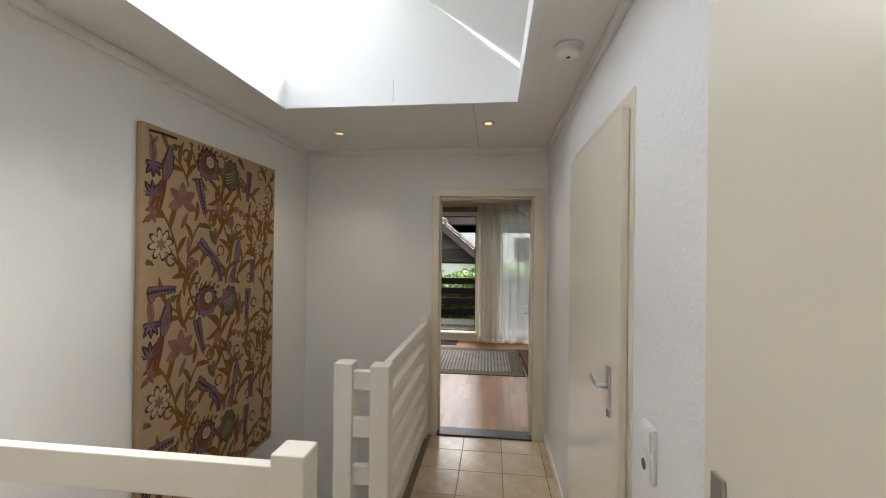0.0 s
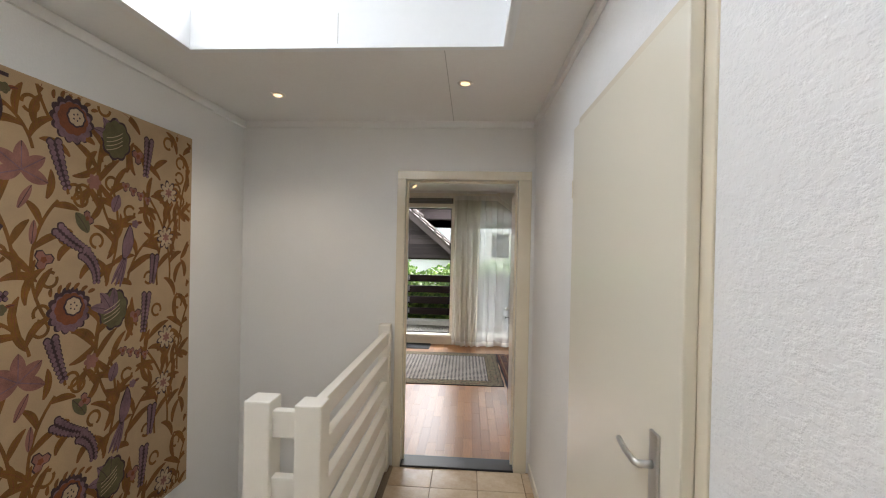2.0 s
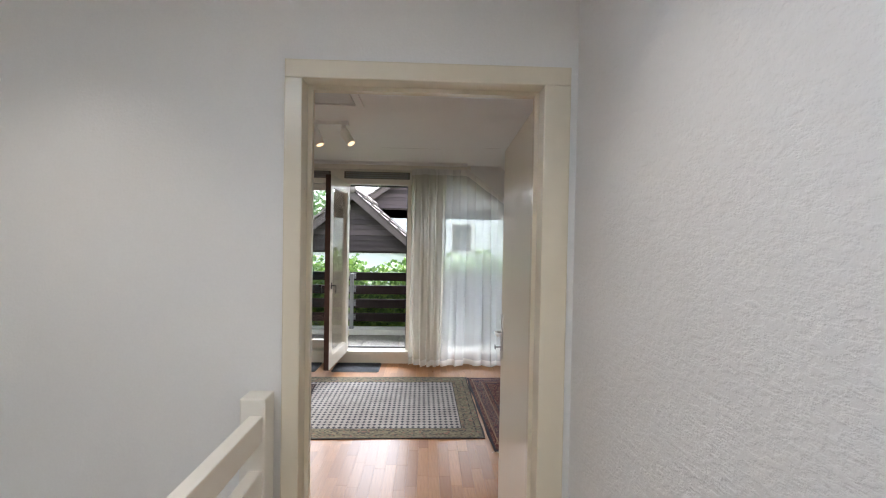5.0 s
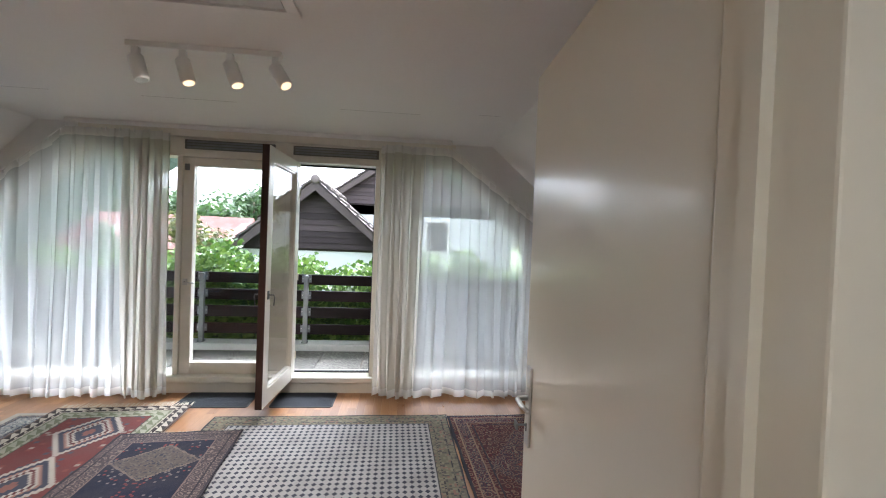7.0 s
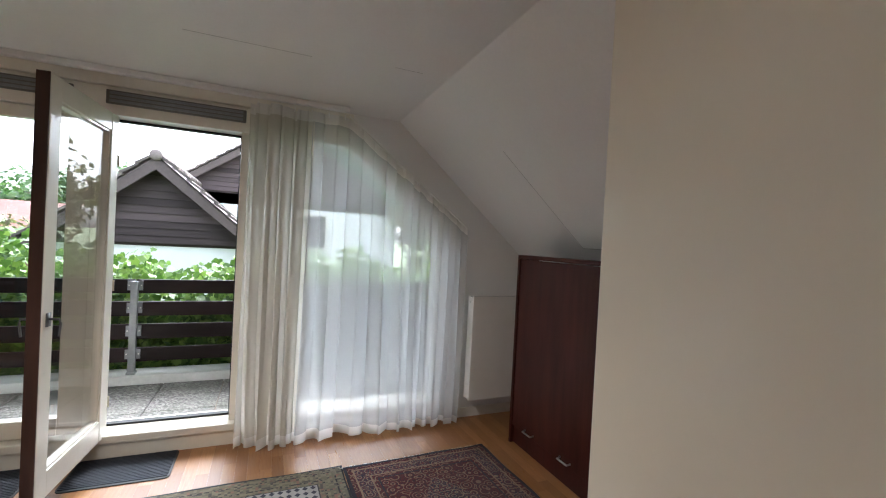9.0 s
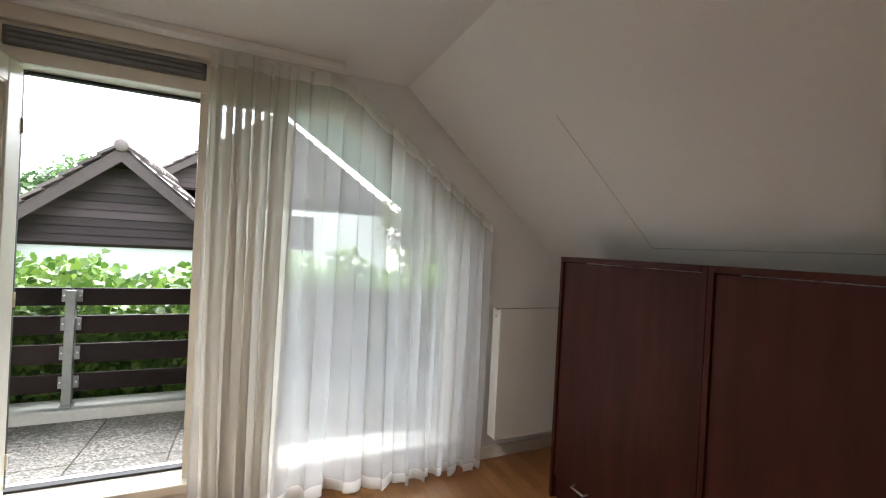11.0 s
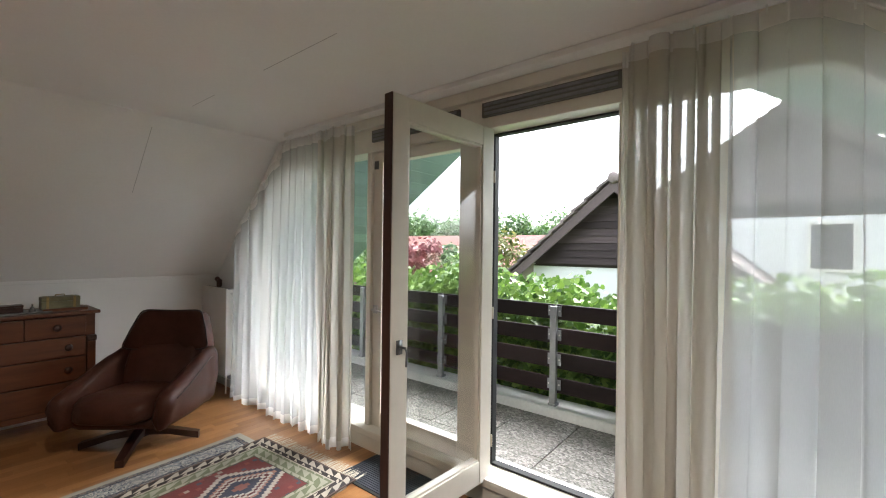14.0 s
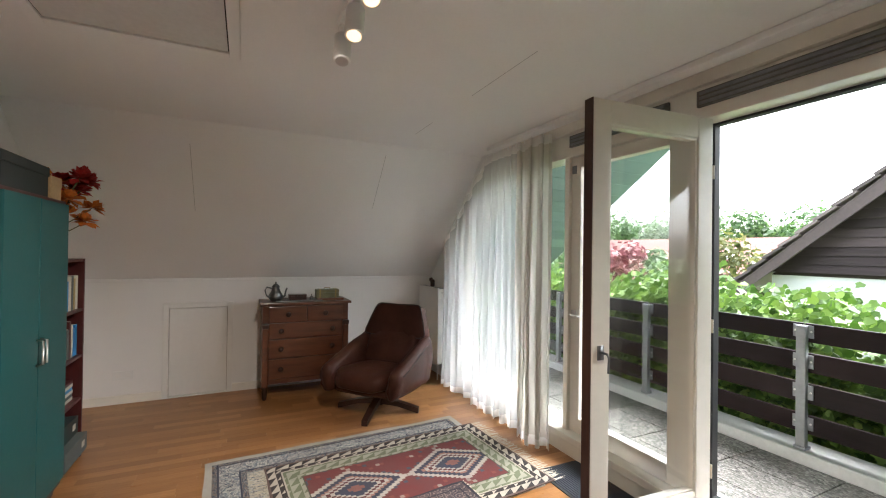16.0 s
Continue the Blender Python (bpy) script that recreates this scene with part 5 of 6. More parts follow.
def chest_of_drawers():
    c = thing("chest_of_drawers", pose(-3.70, 5.865, 0), "old red-brown wooden chest of drawers with dark knobs", "chest of drawers")
    W, D, H = 0.83, 0.41, 0.945
    part("top", boxes((-D - 0.02, 0.025, -0.025, W + 0.025, H - 0.025, H), bevel=0.006), CHESTW, c, "moulded wooden top")
    part("carcass", boxes((-D, -0.022, 0.0, W, 0.15, H - 0.025), bevel=0.004), CHESTW, c)
    for y in (0.0, W - 0.055):
        part("corner_post", boxes((-0.03, 0.012, y, y + 0.055, 0.13, 0.70), bevel=0.008), CHESTW, c)
        part("corbel", boxes((-0.03, 0.028, y - 0.004, y + 0.059, 0.70, 0.745), bevel=0.010), CHESTD, c)
        for x in (-0.05, -D + 0.01):
            bm = lathe(bmesh.new(), [(0.018, 0.0), (0.022, 0.02), (0.026, 0.08), (0.020, 0.10), (0.030, 0.135), (0.030, 0.15)], 12, Matrix.Translation((x + 0.02, y + 0.028, 0)))
            part("leg", bm, CHESTD, c, "", True)
    rows = ((0.755, 0.908, 2), (0.595, 0.745, 1), (0.405, 0.585, 1), (0.20, 0.395, 1))
    for z0, z1, n in rows:
        for k in range(n):
            a = 0.06 + (W - 0.12) / n * k
            b = a + (W - 0.12) / n - (0.006 if n == 2 else 0.0)
            d = part("drawer", boxes((-0.022, 0.002 + (0.012 if n == 2 else 0), a, b, z0, z1), bevel=0.005), CHESTW, c)
            for y in ((a + b) / 2,) if n == 2 else (0.17, W - 0.17):
                bm = lathe(bmesh.new(), [(0.010, 0.0), (0.010, 0.010), (0.024, 0.020), (0.026, 0.030), (0.016, 0.040)], 16, pose(0.014 if n == 2 else 0.002, y, (z0 + z1) / 2, 0, 90, 0))
                part("knob", bm, CHESTD, d, "dark turned knob", True)
    part("apron", boxes((-0.03, -0.01, 0.055, W - 0.055, 0.15, 0.195), bevel=0.004), CHESTW, c)


chest_of_drawers()


def on_chest():
    z = 0.945
    p = thing("coffee_pot", pose(-3.86, 5.99, z), "tarnished pewter coffee pot with a domed lid", "coffee pot")
    part("body", lathe(bmesh.new(), [(0.045, 0), (0.052, 0.01), (0.070, 0.035), (0.072, 0.055), (0.045, 0.10), (0.034, 0.13), (0.036, 0.145)], 24), PEWTER, p, "", True)
    l = part("lid", lathe(bmesh.new(), [(0.038, 0.145), (0.036, 0.155), (0.020, 0.172), (0.006, 0.180), (0.009, 0.192), (0.004, 0.200)], 20), PEWTER, p, "", True)
    part("handle", tube(bmesh.new(), [(0.0, -0.035, 0.13), (0.0, -0.085, 0.145), (0.0, -0.100, 0.11), (0.0, -0.085, 0.06), (0.0, -0.062, 0.04)], 0.007, 8), PEWTER, p, "", True)
    part("spout", tube(bmesh.new(), [(0, 0.060, 0.035), (0, 0.088, 0.055), (0, 0.095, 0.10), (0, 0.108, 0.135)], 0.012, 10, 0.6), PEWTER, p, "", True)
    t = thing("serving_tray", pose(-3.86, 6.20, z), "dark pewter tray on the chest", "tray")
    part("base", boxes((-0.11, 0.11, -0.21, 0.24, 0, 0.010), bevel=0.003), PEWTER, t)
    b = thing("wooden_box", pose(-3.86, 6.20, z + 0.010), "small dark wooden box on the tray", "box")
    part("body", boxes((-0.05, 0.05, -0.085, 0.085, 0, 0.04), bevel=0.003), CHESTD, b)
    part("lid", boxes((-0.052, 0.052, -0.087, 0.087, 0.04, 0.055), bevel=0.003), CHESTD, b)
    k = thing("metal_bell", pose(-3.82, 6.335, z + 0.010), "small dark metal bell", "bell")
    part("bell", lathe(bmesh.new(), [(0.022, 0), (0.018, 0.015), (0.011, 0.035), (0.004, 0.042), (0.005, 0.058)], 14), PEWTER, k, "", True)
    s = thing("book", pose(-3.87, 6.53, z), "flat brown book on the chest", "book")
    part("cover", boxes((-0.09, 0.09, -0.14, 0.13, 0, 0.022), bevel=0.002), CHESTW, s)
    c = thing("metal_casket", pose(-3.87, 6.50, z + 0.022), "olive metal casket with brass bands", "box")
    part("body", boxes((-0.06, 0.06, -0.115, 0.115, 0, 0.055), bevel=0.004), OLIVE, c)
    l = part("lid", boxes((-0.062, 0.062, -0.117, 0.117, 0.055, 0.090), bevel=0.008), OLIVE, c)
    for y in (-0.08, 0.08):
        part("band", boxes((-0.064, 0.064, y - 0.008, y + 0.008, -0.0, 0.092), bevel=0.001), BRASS, c)
    part("grip", tube(bmesh.new(), [(0, -0.03, 0.09), (0, -0.025, 0.105), (0, 0.025, 0.105), (0, 0.03, 0.09)], 0.004, 8), BRASS, l)


on_chest()


def armchair():
    a = thing("swivel_armchair", pose(-3.06, 6.84, 0, 0, 0, -48) @ Matrix.Diagonal((1.06, 1.06, 0.96, 1)), "brown leather swivel armchair with a headrest on a star base", "armchair")
    # local +x is the way it faces
    for k in range(4):
        g = radians(14 + 90 * k)
        ux, uy = math.cos(g), math.sin(g)
        bm = bmesh.new()
        vs = []
        for r, w, z0, z1 in ((0.03, 0.030, 0.07, 0.125), (0.18, 0.028, 0.055, 0.10), (0.36, 0.024, 0.0, 0.05)):
            vs.append([bm.verts.new((ux * r - uy * w * s, uy * r + ux * w * s, z)) for s, z in ((-1, z0), (1, z0), (1, z1), (-1, z1))])
        for p, q in zip(vs, vs[1:]):
            for i in range(4):
                bm.faces.new((p[i], p[(i + 1) % 4], q[(i + 1) % 4], q[i]))
        bm.faces.new(vs[0][::-1]), bm.faces.new(vs[-1])
        bmesh.ops.recalc_face_normals(bm, faces=bm.faces)
        part("star_leg", bm, STARWOOD, a, "dark wooden foot of the star base")
    part("column", lathe(bmesh.new(), [(0.05, 0.06), (0.045, 0.10), (0.03, 0.14), (0.03, 0.24)], 16), STARWOOD, a, "", True)
    part("seat_frame", cushion(bmesh.new(), 0.62, 0.66, 0.10, pose(-0.02, 0, 0.265), 8, 5), LEATHER, a, "leather covered seat shell", True)
    bm = cushion(bmesh.new(), 0.60, 0.53, 0.17, pose(0.07, 0, 0.365, 0, -5, 0), 12, 4.0)
    for v in bm.verts:
        if v.co.x > 0.2:
            v.co.z -= 0.35 * (v.co.x - 0.2) ** 1.2
        v.co.z += 0.004 * math.sin(v.co.y * 40)
    part("seat_cushion", bm, LEATHER, a, "soft leather seat cushion", True)
    bm = cushion(bmesh.new(), 0.17, 0.54, 0.42, pose(-0.26, 0, 0.51, 0, -22, 0), 14, 4.0)
    for v in bm.verts:
        if v.co.x > -0.3:
            v.co.x += 0.010 * math.sin(v.co.y * 55 + v.co.z * 4)
    part("backrest", bm, LEATHER, a, "creased leather back cushion", True)
    bm = cushion(bmesh.new(), 0.12, 0.66, 0.33, pose(-0.35, 0, 0.80, 0, -17, 0), 18, 9.0)
    for v in bm.verts:
        v.co.y *= 1 - 0.30 * max(0, v.co.z - 0.66) / 0.30
        v.co.z += 0.10 * v.co.y ** 2 * (v.co.z > 0.80)
    h = part("headrest", bm, LEATHER, a, "tapered leather headrest with sharp corners", True)
    seam = []
    for i in range(49):
        g = 2 * math.pi * i / 48
        cy, cz = math.copysign(abs(math.cos(g)) ** 0.23, math.cos(g)) * 0.328, math.copysign(abs(math.sin(g)) ** 0.23, math.sin(g)) * 0.164
        p = pose(-0.35, 0, 0.80, 0, -17, 0) @ Vector((0.052, cy, cz))
        seam.append((p.x, p.y * (1 - 0.30 * max(0, p.z - 0.66) / 0.30), p.z + 0.10 * p.y ** 2 * (p.z > 0.80)))
    part("piping", tube(bmesh.new(), seam, 0.006, 6), PIPING, h, "dark leather piping", True)
    for s in (-1, 1):
        # winged arm: broad, falling forward
        bm = bmesh.new()
        rows = []
        for u, zt, th in ((-0.36, 0.66, 0.06), (-0.22, 0.655, 0.085), (-0.05, 0.60, 0.10), (0.12, 0.535, 0.11), (0.26, 0.49, 0.105), (0.33, 0.45, 0.07)):
            zb = 0.22 + 0.07 * max(0, u + 0.1)
            yo = s * (0.335 + 0.035 * math.sin((u + 0.36) * 3.4))
            yi = yo - s * th
            rows.append([bm.verts.new((u, y, z)) for y, z in ((yo - s * 0.035, zb), (yo, zb + 0.10), (yo + s * 0.012, zt - 0.07), (yo - s * 0.012, zt - 0.008), ((yo + yi) / 2, zt), (yi + s * 0.01, zt - 0.02), (yi, zt - 0.08), (yi, zb))])
        for p, q in zip(rows, rows[1:]):
            for i in range(8):
                bm.faces.new((p[i], p[(i + 1) % 8], q[(i + 1) % 8], q[i]))
        bm.faces.new(rows[0][::-1]), bm.faces.new(rows[-1])
        bmesh.ops.recalc_face_normals(bm, faces=bm.faces)
        bmesh.ops.subdivide_edges(bm, edges=list(bm.edges), cuts=1, smooth=0.7, use_grid_fill=True)
        arm = part("armrest", bm, LEATHER, a, "broad padded leather arm", True)
        part("piping", tube(bmesh.new(), [(u, s * (0.347 + 0.035 * math.sin((u + 0.36) * 3.4)), z) for u, z in ((-0.35, 0.60), (-0.2, 0.60), (-0.05, 0.55), (0.12, 0.485), (0.25, 0.44))], 0.005, 6), PIPING, arm, "dark leather piping", True)


armchair()


def teal_cabinet():
    c = thing("wardrobe", pose(-2.53, RY0, 0), "tall teal double-door cabinet with dark red edges", "cabinet")
    W, D, H = 0.77, 0.475, 1.735
    part("carcass", boxes((0, W, 0.0, D, 0.06, H), bevel=0.003), BOOKW, c, "dark red wooden carcass")
    part("plinth", boxes((0.01, W - 0.01, 0.01, D - 0.03, 0, 0.06)), BOOKW, c)
    for a, b, hx in ((0.012, 0.385, 0.365), (0.389, W - 0.012, 0.41)):
        d = part("door", boxes((a, b, D, D + 0.018, 0.10, H - 0.02), bevel=0.003), TEALP, c, "teal laminate door")
        part("pull", tube(bmesh.new(), [(hx, D + 0.018, 0.985), (hx, D + 0.045, 0.98), (hx, D + 0.045, 0.86), (hx, D + 0.018, 0.855)], 0.0065, 8), STEEL, d, "white metal bar pull", True)
    b = thing("storage_box", pose(-2.10, RY0 + 0.27, H), "dark green card box on the cabinet", "box")
    part("body", boxes((-0.22, 0.28, -0.18, 0.19, 0, 0.15), bevel=0.003), DARKBOX, b)
    part("lid", boxes((-0.225, 0.285, -0.185, 0.195, 0.115, 0.165), bevel=0.004), DARKBOX, b)
    b = thing("cardboard_box", pose(-2.44, RY0 + 0.34, H), "small tan cardboard box on the cabinet", "box")
    part("body", boxes((-0.06, 0.085, -0.12, 0.12, 0, 0.10), bevel=0.003), TAN, b)
    part("lid", boxes((-0.063, 0.088, -0.123, 0.123, 0.075, 0.13), bevel=0.003), TAN, b)


teal_cabinet()


def bookcase():
    x0, x1, y0, D, H = -3.05, -2.535, RY0, 0.43, 1.385
    c = thing("bookcase", pose(x0, y0, 0), "dark red open bookcase, half full of books", "bookcase")
    W = x1 - x0
    for a in (0, W - 0.02):
        part("side_panel", boxes((a, a + 0.02, 0, D, 0, H), bevel=0.002), BOOKW, c)
    part("back_panel", boxes((0.02, W - 0.02, 0, 0.01, 0, H)), BOOKW, c)
    levels = (0.05, 0.40, 0.70, 1.02, H - 0.02)
    for z in levels:
        part("shelf", boxes((0.02, W - 0.02, 0.01, D - 0.005, z, z + 0.018), bevel=0.002), BOOKW, c)
    rng = random.Random(12)
    # uprights of books and piles lying flat
    def book(xa, th, dep, h, z, mat, lab):
        b = thing("book", pose(xa, y0 + D - 0.03 - dep, z), lab, "book", "books in the bookcase")
        part("cover", boxes((0, th, 0, dep, 0, h), bevel=0.002), mat, b)
        part("pages", boxes((0.003, th - 0.003, 0.003, dep - 0.006, 0.004, h + 0.0005)), PAPER, b)
    for z, mats in ((1.038, (PAPER, OCHREB, GREYB, PAPER, BLUEB, OCHREB)), (0.718, (BLUEB, BLUEB, PAPER, BOOKW, GREYB))):
        x = x0 + 0.03
        for mt in mats:
            th = rng.uniform(0.025, 0.055)
            book(x, th, rng.uniform(0.18, 0.24), rng.uniform(0.19, 0.25), z, mt, "upright hardback book on a shelf")
            x += th + 0.006
    for z in (0.418,):
        for k in range(6):
            b = thing("magazine", pose(x0 + 0.05, y0 + 0.12, z + 0.022 * k), "magazine lying in a pile on a shelf", "magazine", "pile of magazines")
            part("cover", boxes((rng.uniform(0, 0.02), 0.22, 0, 0.27, 0, 0.021), bevel=0.002), (PAPER, GREYB, PAPER, BLUEB, PAPER, BOOKW)[k], b)
    for z, w, mt in ((0.068, 0.40, GREYB), (0.185, 0.36, DARKBOX)):
        b = thing("storage_box", pose(x0 + 0.04, y0 + 0.06, z), "grey storage box with a white label in the bookcase", "box")
        part("body", boxes((0, w, 0, 0.36 + (0.05 if z < 0.1 else 0), 0, 0.114), bevel=0.004), mt, b)
        part("paper_label", boxes((0.06, 0.11, 0.361 + (0.05 if z < 0.1 else 0), 0.3625 + (0.05 if z < 0.1 else 0), 0.04, 0.08)), PAPER, b)
    # jug with silk flowers on top
    j = thing("flower_jug", pose(x0 + 0.30, y0 + 0.34, H - 0.002), "white porcelain jug of red and orange silk flowers", "vase")
    part("jug", lathe(bmesh.new(), [(0.045, 0), (0.065, 0.03), (0.07, 0.10), (0.05, 0.17), (0.055, 0.22)], 20), PORC, j, "", True)
    part("grip", tube(bmesh.new(), [(-0.05, 0, 0.19), (-0.095, 0, 0.16), (-0.085, 0, 0.08), (-0.062, 0, 0.06)], 0.009, 8), PORC, j, "", True)
    for k in range(24):
        cx, cy, cz = rng.uniform(-0.15, 0.17), rng.uniform(-0.08, 0.19), rng.uniform(0.24, 0.54)
        bm = bmesh.new()
        for i in range(26):
            a, e = rng.uniform(0, 6.28), rng.uniform(-0.5, 1.4)
            dv = Vector((math.cos(a) * math.cos(e), math.sin(a) * math.cos(e), math.sin(e)))
            sd = dv.cross(Vector((0.3, 0.2, 1))).normalized() * 0.028
            c0 = Vector((cx, cy, cz))
            bm.faces.new([bm.verts.new(c0 + q) for q in (dv * 0.008, dv * 0.045 + sd, dv * 0.078 + Vector((0, 0, -0.010)), dv * 0.045 - sd)])
        part("blossom", bm, REDPET if cz > 0.40 and k % 3 else ORPET, j, "ragged silk blossom")
        part("stem", tube(bmesh.new(), [(0.01 * (k % 3 - 1), 0, 0.18), (cx * 0.5, cy * 0.5, cz * 0.75), (cx, cy, cz)], 0.003, 5), GREENST, j)


bookcase()


# ---- rugs and mats ----
def rug(name, cx, cy, hx, hy, turn, z, mat, label, fringe=0.0, fringe_ends=(1, -1)):
    r = thing(name, pose(cx, cy, z, 0, 0, turn), label, "rug", "rugs on the bedroom floor")
    bm = bmesh.new()
    n, k = 14, 18
    rng = random.Random(int(cx * 100))
    top = [[bm.verts.new((-hx + 2 * hx * i / n + 0.004 * math.sin(j * 1.1 + cx), -hy + 2 * hy * j / k + 0.004 * math.sin(i * 0.9 + cy), 0.007 + 0.0012 * math.sin(i * 1.3 + j * 0.8))) for j in range(k + 1)] for i in range(n + 1)]
    for i in range(n):
        for j in range(k):
            bm.faces.new((top[i][j], top[i + 1][j], top[i + 1][j + 1], top[i][j + 1]))
    geo = bmesh.ops.extrude_face_region(bm, geom=list(bm.faces))
    for v in geo["geom"]:
        if isinstance(v, bmesh.types.BMVert):
            v.co.z = 0.0
    bmesh.ops.recalc_face_normals(bm, faces=bm.faces)
    part("woven_field", bm, mat, r, "woven wool pile")
    if fringe:
        for s in fringe_ends:
            bm = bmesh.new()
            x = -hx + 0.006
            while x < hx:
                d, w = rng.uniform(-0.03, 0.03), 0.0035
                y0, y1 = s * (hy - 0.004), s * (hy + fringe * rng.uniform(0.75, 1.1))
                a = [bm.verts.new(q) for q in ((x - w, y0, 0.003), (x + w, y0, 0.003), (x + w + d, y1, 0.001), (x - w + d, y1, 0.001))]
                bm.faces.new(a if s < 0 else a[::-1])
                x += 0.011
            tagged(part("fringe", bm, FRINGE, r, "knotted cream wool fringe"), kind="stuff")
    return r


rug("trellis_rug", -0.19, 6.60, 0.94, 0.715, 0.8, 0.0, trellis_rug(0.94, 0.715), "pale wool rug with tiny blue lozenges and olive border")
rug("red_rug", 1.275, 6.50, 0.51, 0.80, 2.0, 0.0085, red_rug(0.51, 0.80), "dark red Persian rug with a medallion", 0.02)
rug("floral_rug", -1.98, 6.46, 0.62, 0.95, 3.0, 0.0, pale_rug(0.62, 0.95), "cream and navy floral rug under the kilim")
rug("kilim", -1.86, 6.68, 0.50, 0.81, 4.0, 0.0095, kilim_rug(0.50, 0.81), "flat-woven kilim with red and green stepped diamonds", 0.10)
rug("tribal_rug", -1.17, 6.28, 0.41, 0.72, 4.5, 0.019, blue_rug(0.41, 0.72), "dark blue tribal rug overlapping other rugs", 0.02)


def door_mat(cx, w, d):
    m = thing("door_mat", pose(cx, 7.67, 0), "dark ribbed door mat with rounded corners", "door mat", "mats by the balcony doors")
    pts = []
    for sx, sy, a0 in ((1, 1, 0), (-1, 1, 90), (-1, -1, 180), (1, -1, 270)):
        for k in range(4):
            a = radians(a0 + 30 * k)
            pts.append((sx * (w / 2 - 0.03) + 0.03 * math.cos(a), sy * (d / 2 - 0.03) + 0.03 * math.sin(a)))
    part("backing", prism(bmesh.new(), pts, 0, 0.006, "z"), BLACK, m)
    y = -d / 2 + 0.02
    while y < d / 2 - 0.02:
        part("rib", boxes((-w / 2 + 0.012, w / 2 - 0.012, y, y + 0.012, 0.006, 0.011)), GREYMAT, m)
        y += 0.018


door_mat(-0.515, 0.54, 0.35)
door_mat(-1.27, 0.62, 0.35)


# ---- balcony ----
def balcony():
    structure("balcony_floor", boxes((-4.6, 3.0, 8.09, 9.32, -0.15, 0.035)), GROUT, "pebbled concrete slabs of the balcony", "balcony floor")
    k = thing("balcony_kerb", pose(0, 0, 0), "white painted concrete kerb under the railing", "kerb", "", "structure")
    part("kerb_block", boxes((-4.7, 3.1, 9.16, 9.42, -0.15, 0.135), bevel=0.015), KERB, k)
    r = thing("balcony_railing", pose(0, 9.25, 0), "dark brown boards on galvanised posts", "railing")
    xs = [-4.62, -3.37, -2.12, -0.87, 0.38, 1.63, 2.88]
    heights = ((0.875, 1.005), (0.665, 0.80), (0.45, 0.59), (0.24, 0.37))
    for x in xs:
        p = part("post", boxes((x - 0.028, x + 0.028, -0.045, -0.002, 0.12, 0.99), bevel=0.004), GALV, r, "galvanised steel post")
        part("post_foot", boxes((x - 0.035, x + 0.035, -0.055, 0.02, 0.135, 0.155), bevel=0.003), GALV, p)
        for z0, z1 in heights:
            part("bracket", boxes((x - 0.06, x + 0.06, -0.012, -0.004, z0 + 0.03, z1 - 0.012), bevel=0.002), GALV, p, "galvanised bracket")
            for s in (-1, 1):
                part("bolt", lathe(bmesh.new(), [(0.007, 0), (0.006, 0.006)], 8, pose(x + s * 0.047, -0.012, (z0 + z1) / 2 + 0.01, 90, 0, 0)), STEEL, p)
    for a, b in zip(xs, xs[1:]):
        for z0, z1 in heights:
            part("board", boxes((a + 0.006, b - 0.006, 0.0, 0.026, z0, z1), bevel=0.004), BOARD, r)
    for i in range(15):
        for j in range(3):
            x, y = -4.6 + 0.5 * i, 8.10 + 0.355 * j
            part("slab", boxes((x + 0.004, x + 0.496, y + 0.003, min(y + 0.352, 9.158), 0.035, 0.052), bevel=0.003), GRAVEL, bpy.data.objects["balcony_floor"])


balcony()


def roof_overhang():
    """The roof runs on over the balcony: sloping soffit boards on both sides."""
    o = thing("roof_overhang", pose(0, 0, 0), "grey-green boarded soffit of the roof over the balcony", "roof", "", "structure")
    cx, ez, slope = -0.885, 3.70, 0.668
    for s in (-1, 1):
        for k in range(26):
            u0, u1 = 0.16 * k, 0.16 * k + 0.155
            a, b = (cx + s * u0, ez - slope * u0), (cx + s * u1, ez - slope * u1)
            pts = [a, b, (b[0], b[1] + 0.02), (a[0], a[1] + 0.02)]
            part("soffit_board", prism(bmesh.new(), pts, 8.08, 10.0), TEALCLAD, o)
        a, b = (cx, ez), (cx + s * 4.2, ez - slope * 4.2)
        part("roof_slab", prism(bmesh.new(), [(a[0], a[1] + 0.022), (b[0], b[1] + 0.022), (b[0], b[1] + 0.16), (a[0], a[1] + 0.16)], 8.06, 10.02), TILEROOF, o, "roof edge with grey-brown tiles")
    part("header_board", boxes((-2.7, 0.95, 8.056, 8.20, 2.262, 2.55), bevel=0.004), TEALCLAD, o, "grey-green header over the doors")
    part("gable_wall", boxes((-4.6, 3.0, 8.052, 8.078, 2.45, 3.6)), TEALCLAD, o)


roof_overhang()


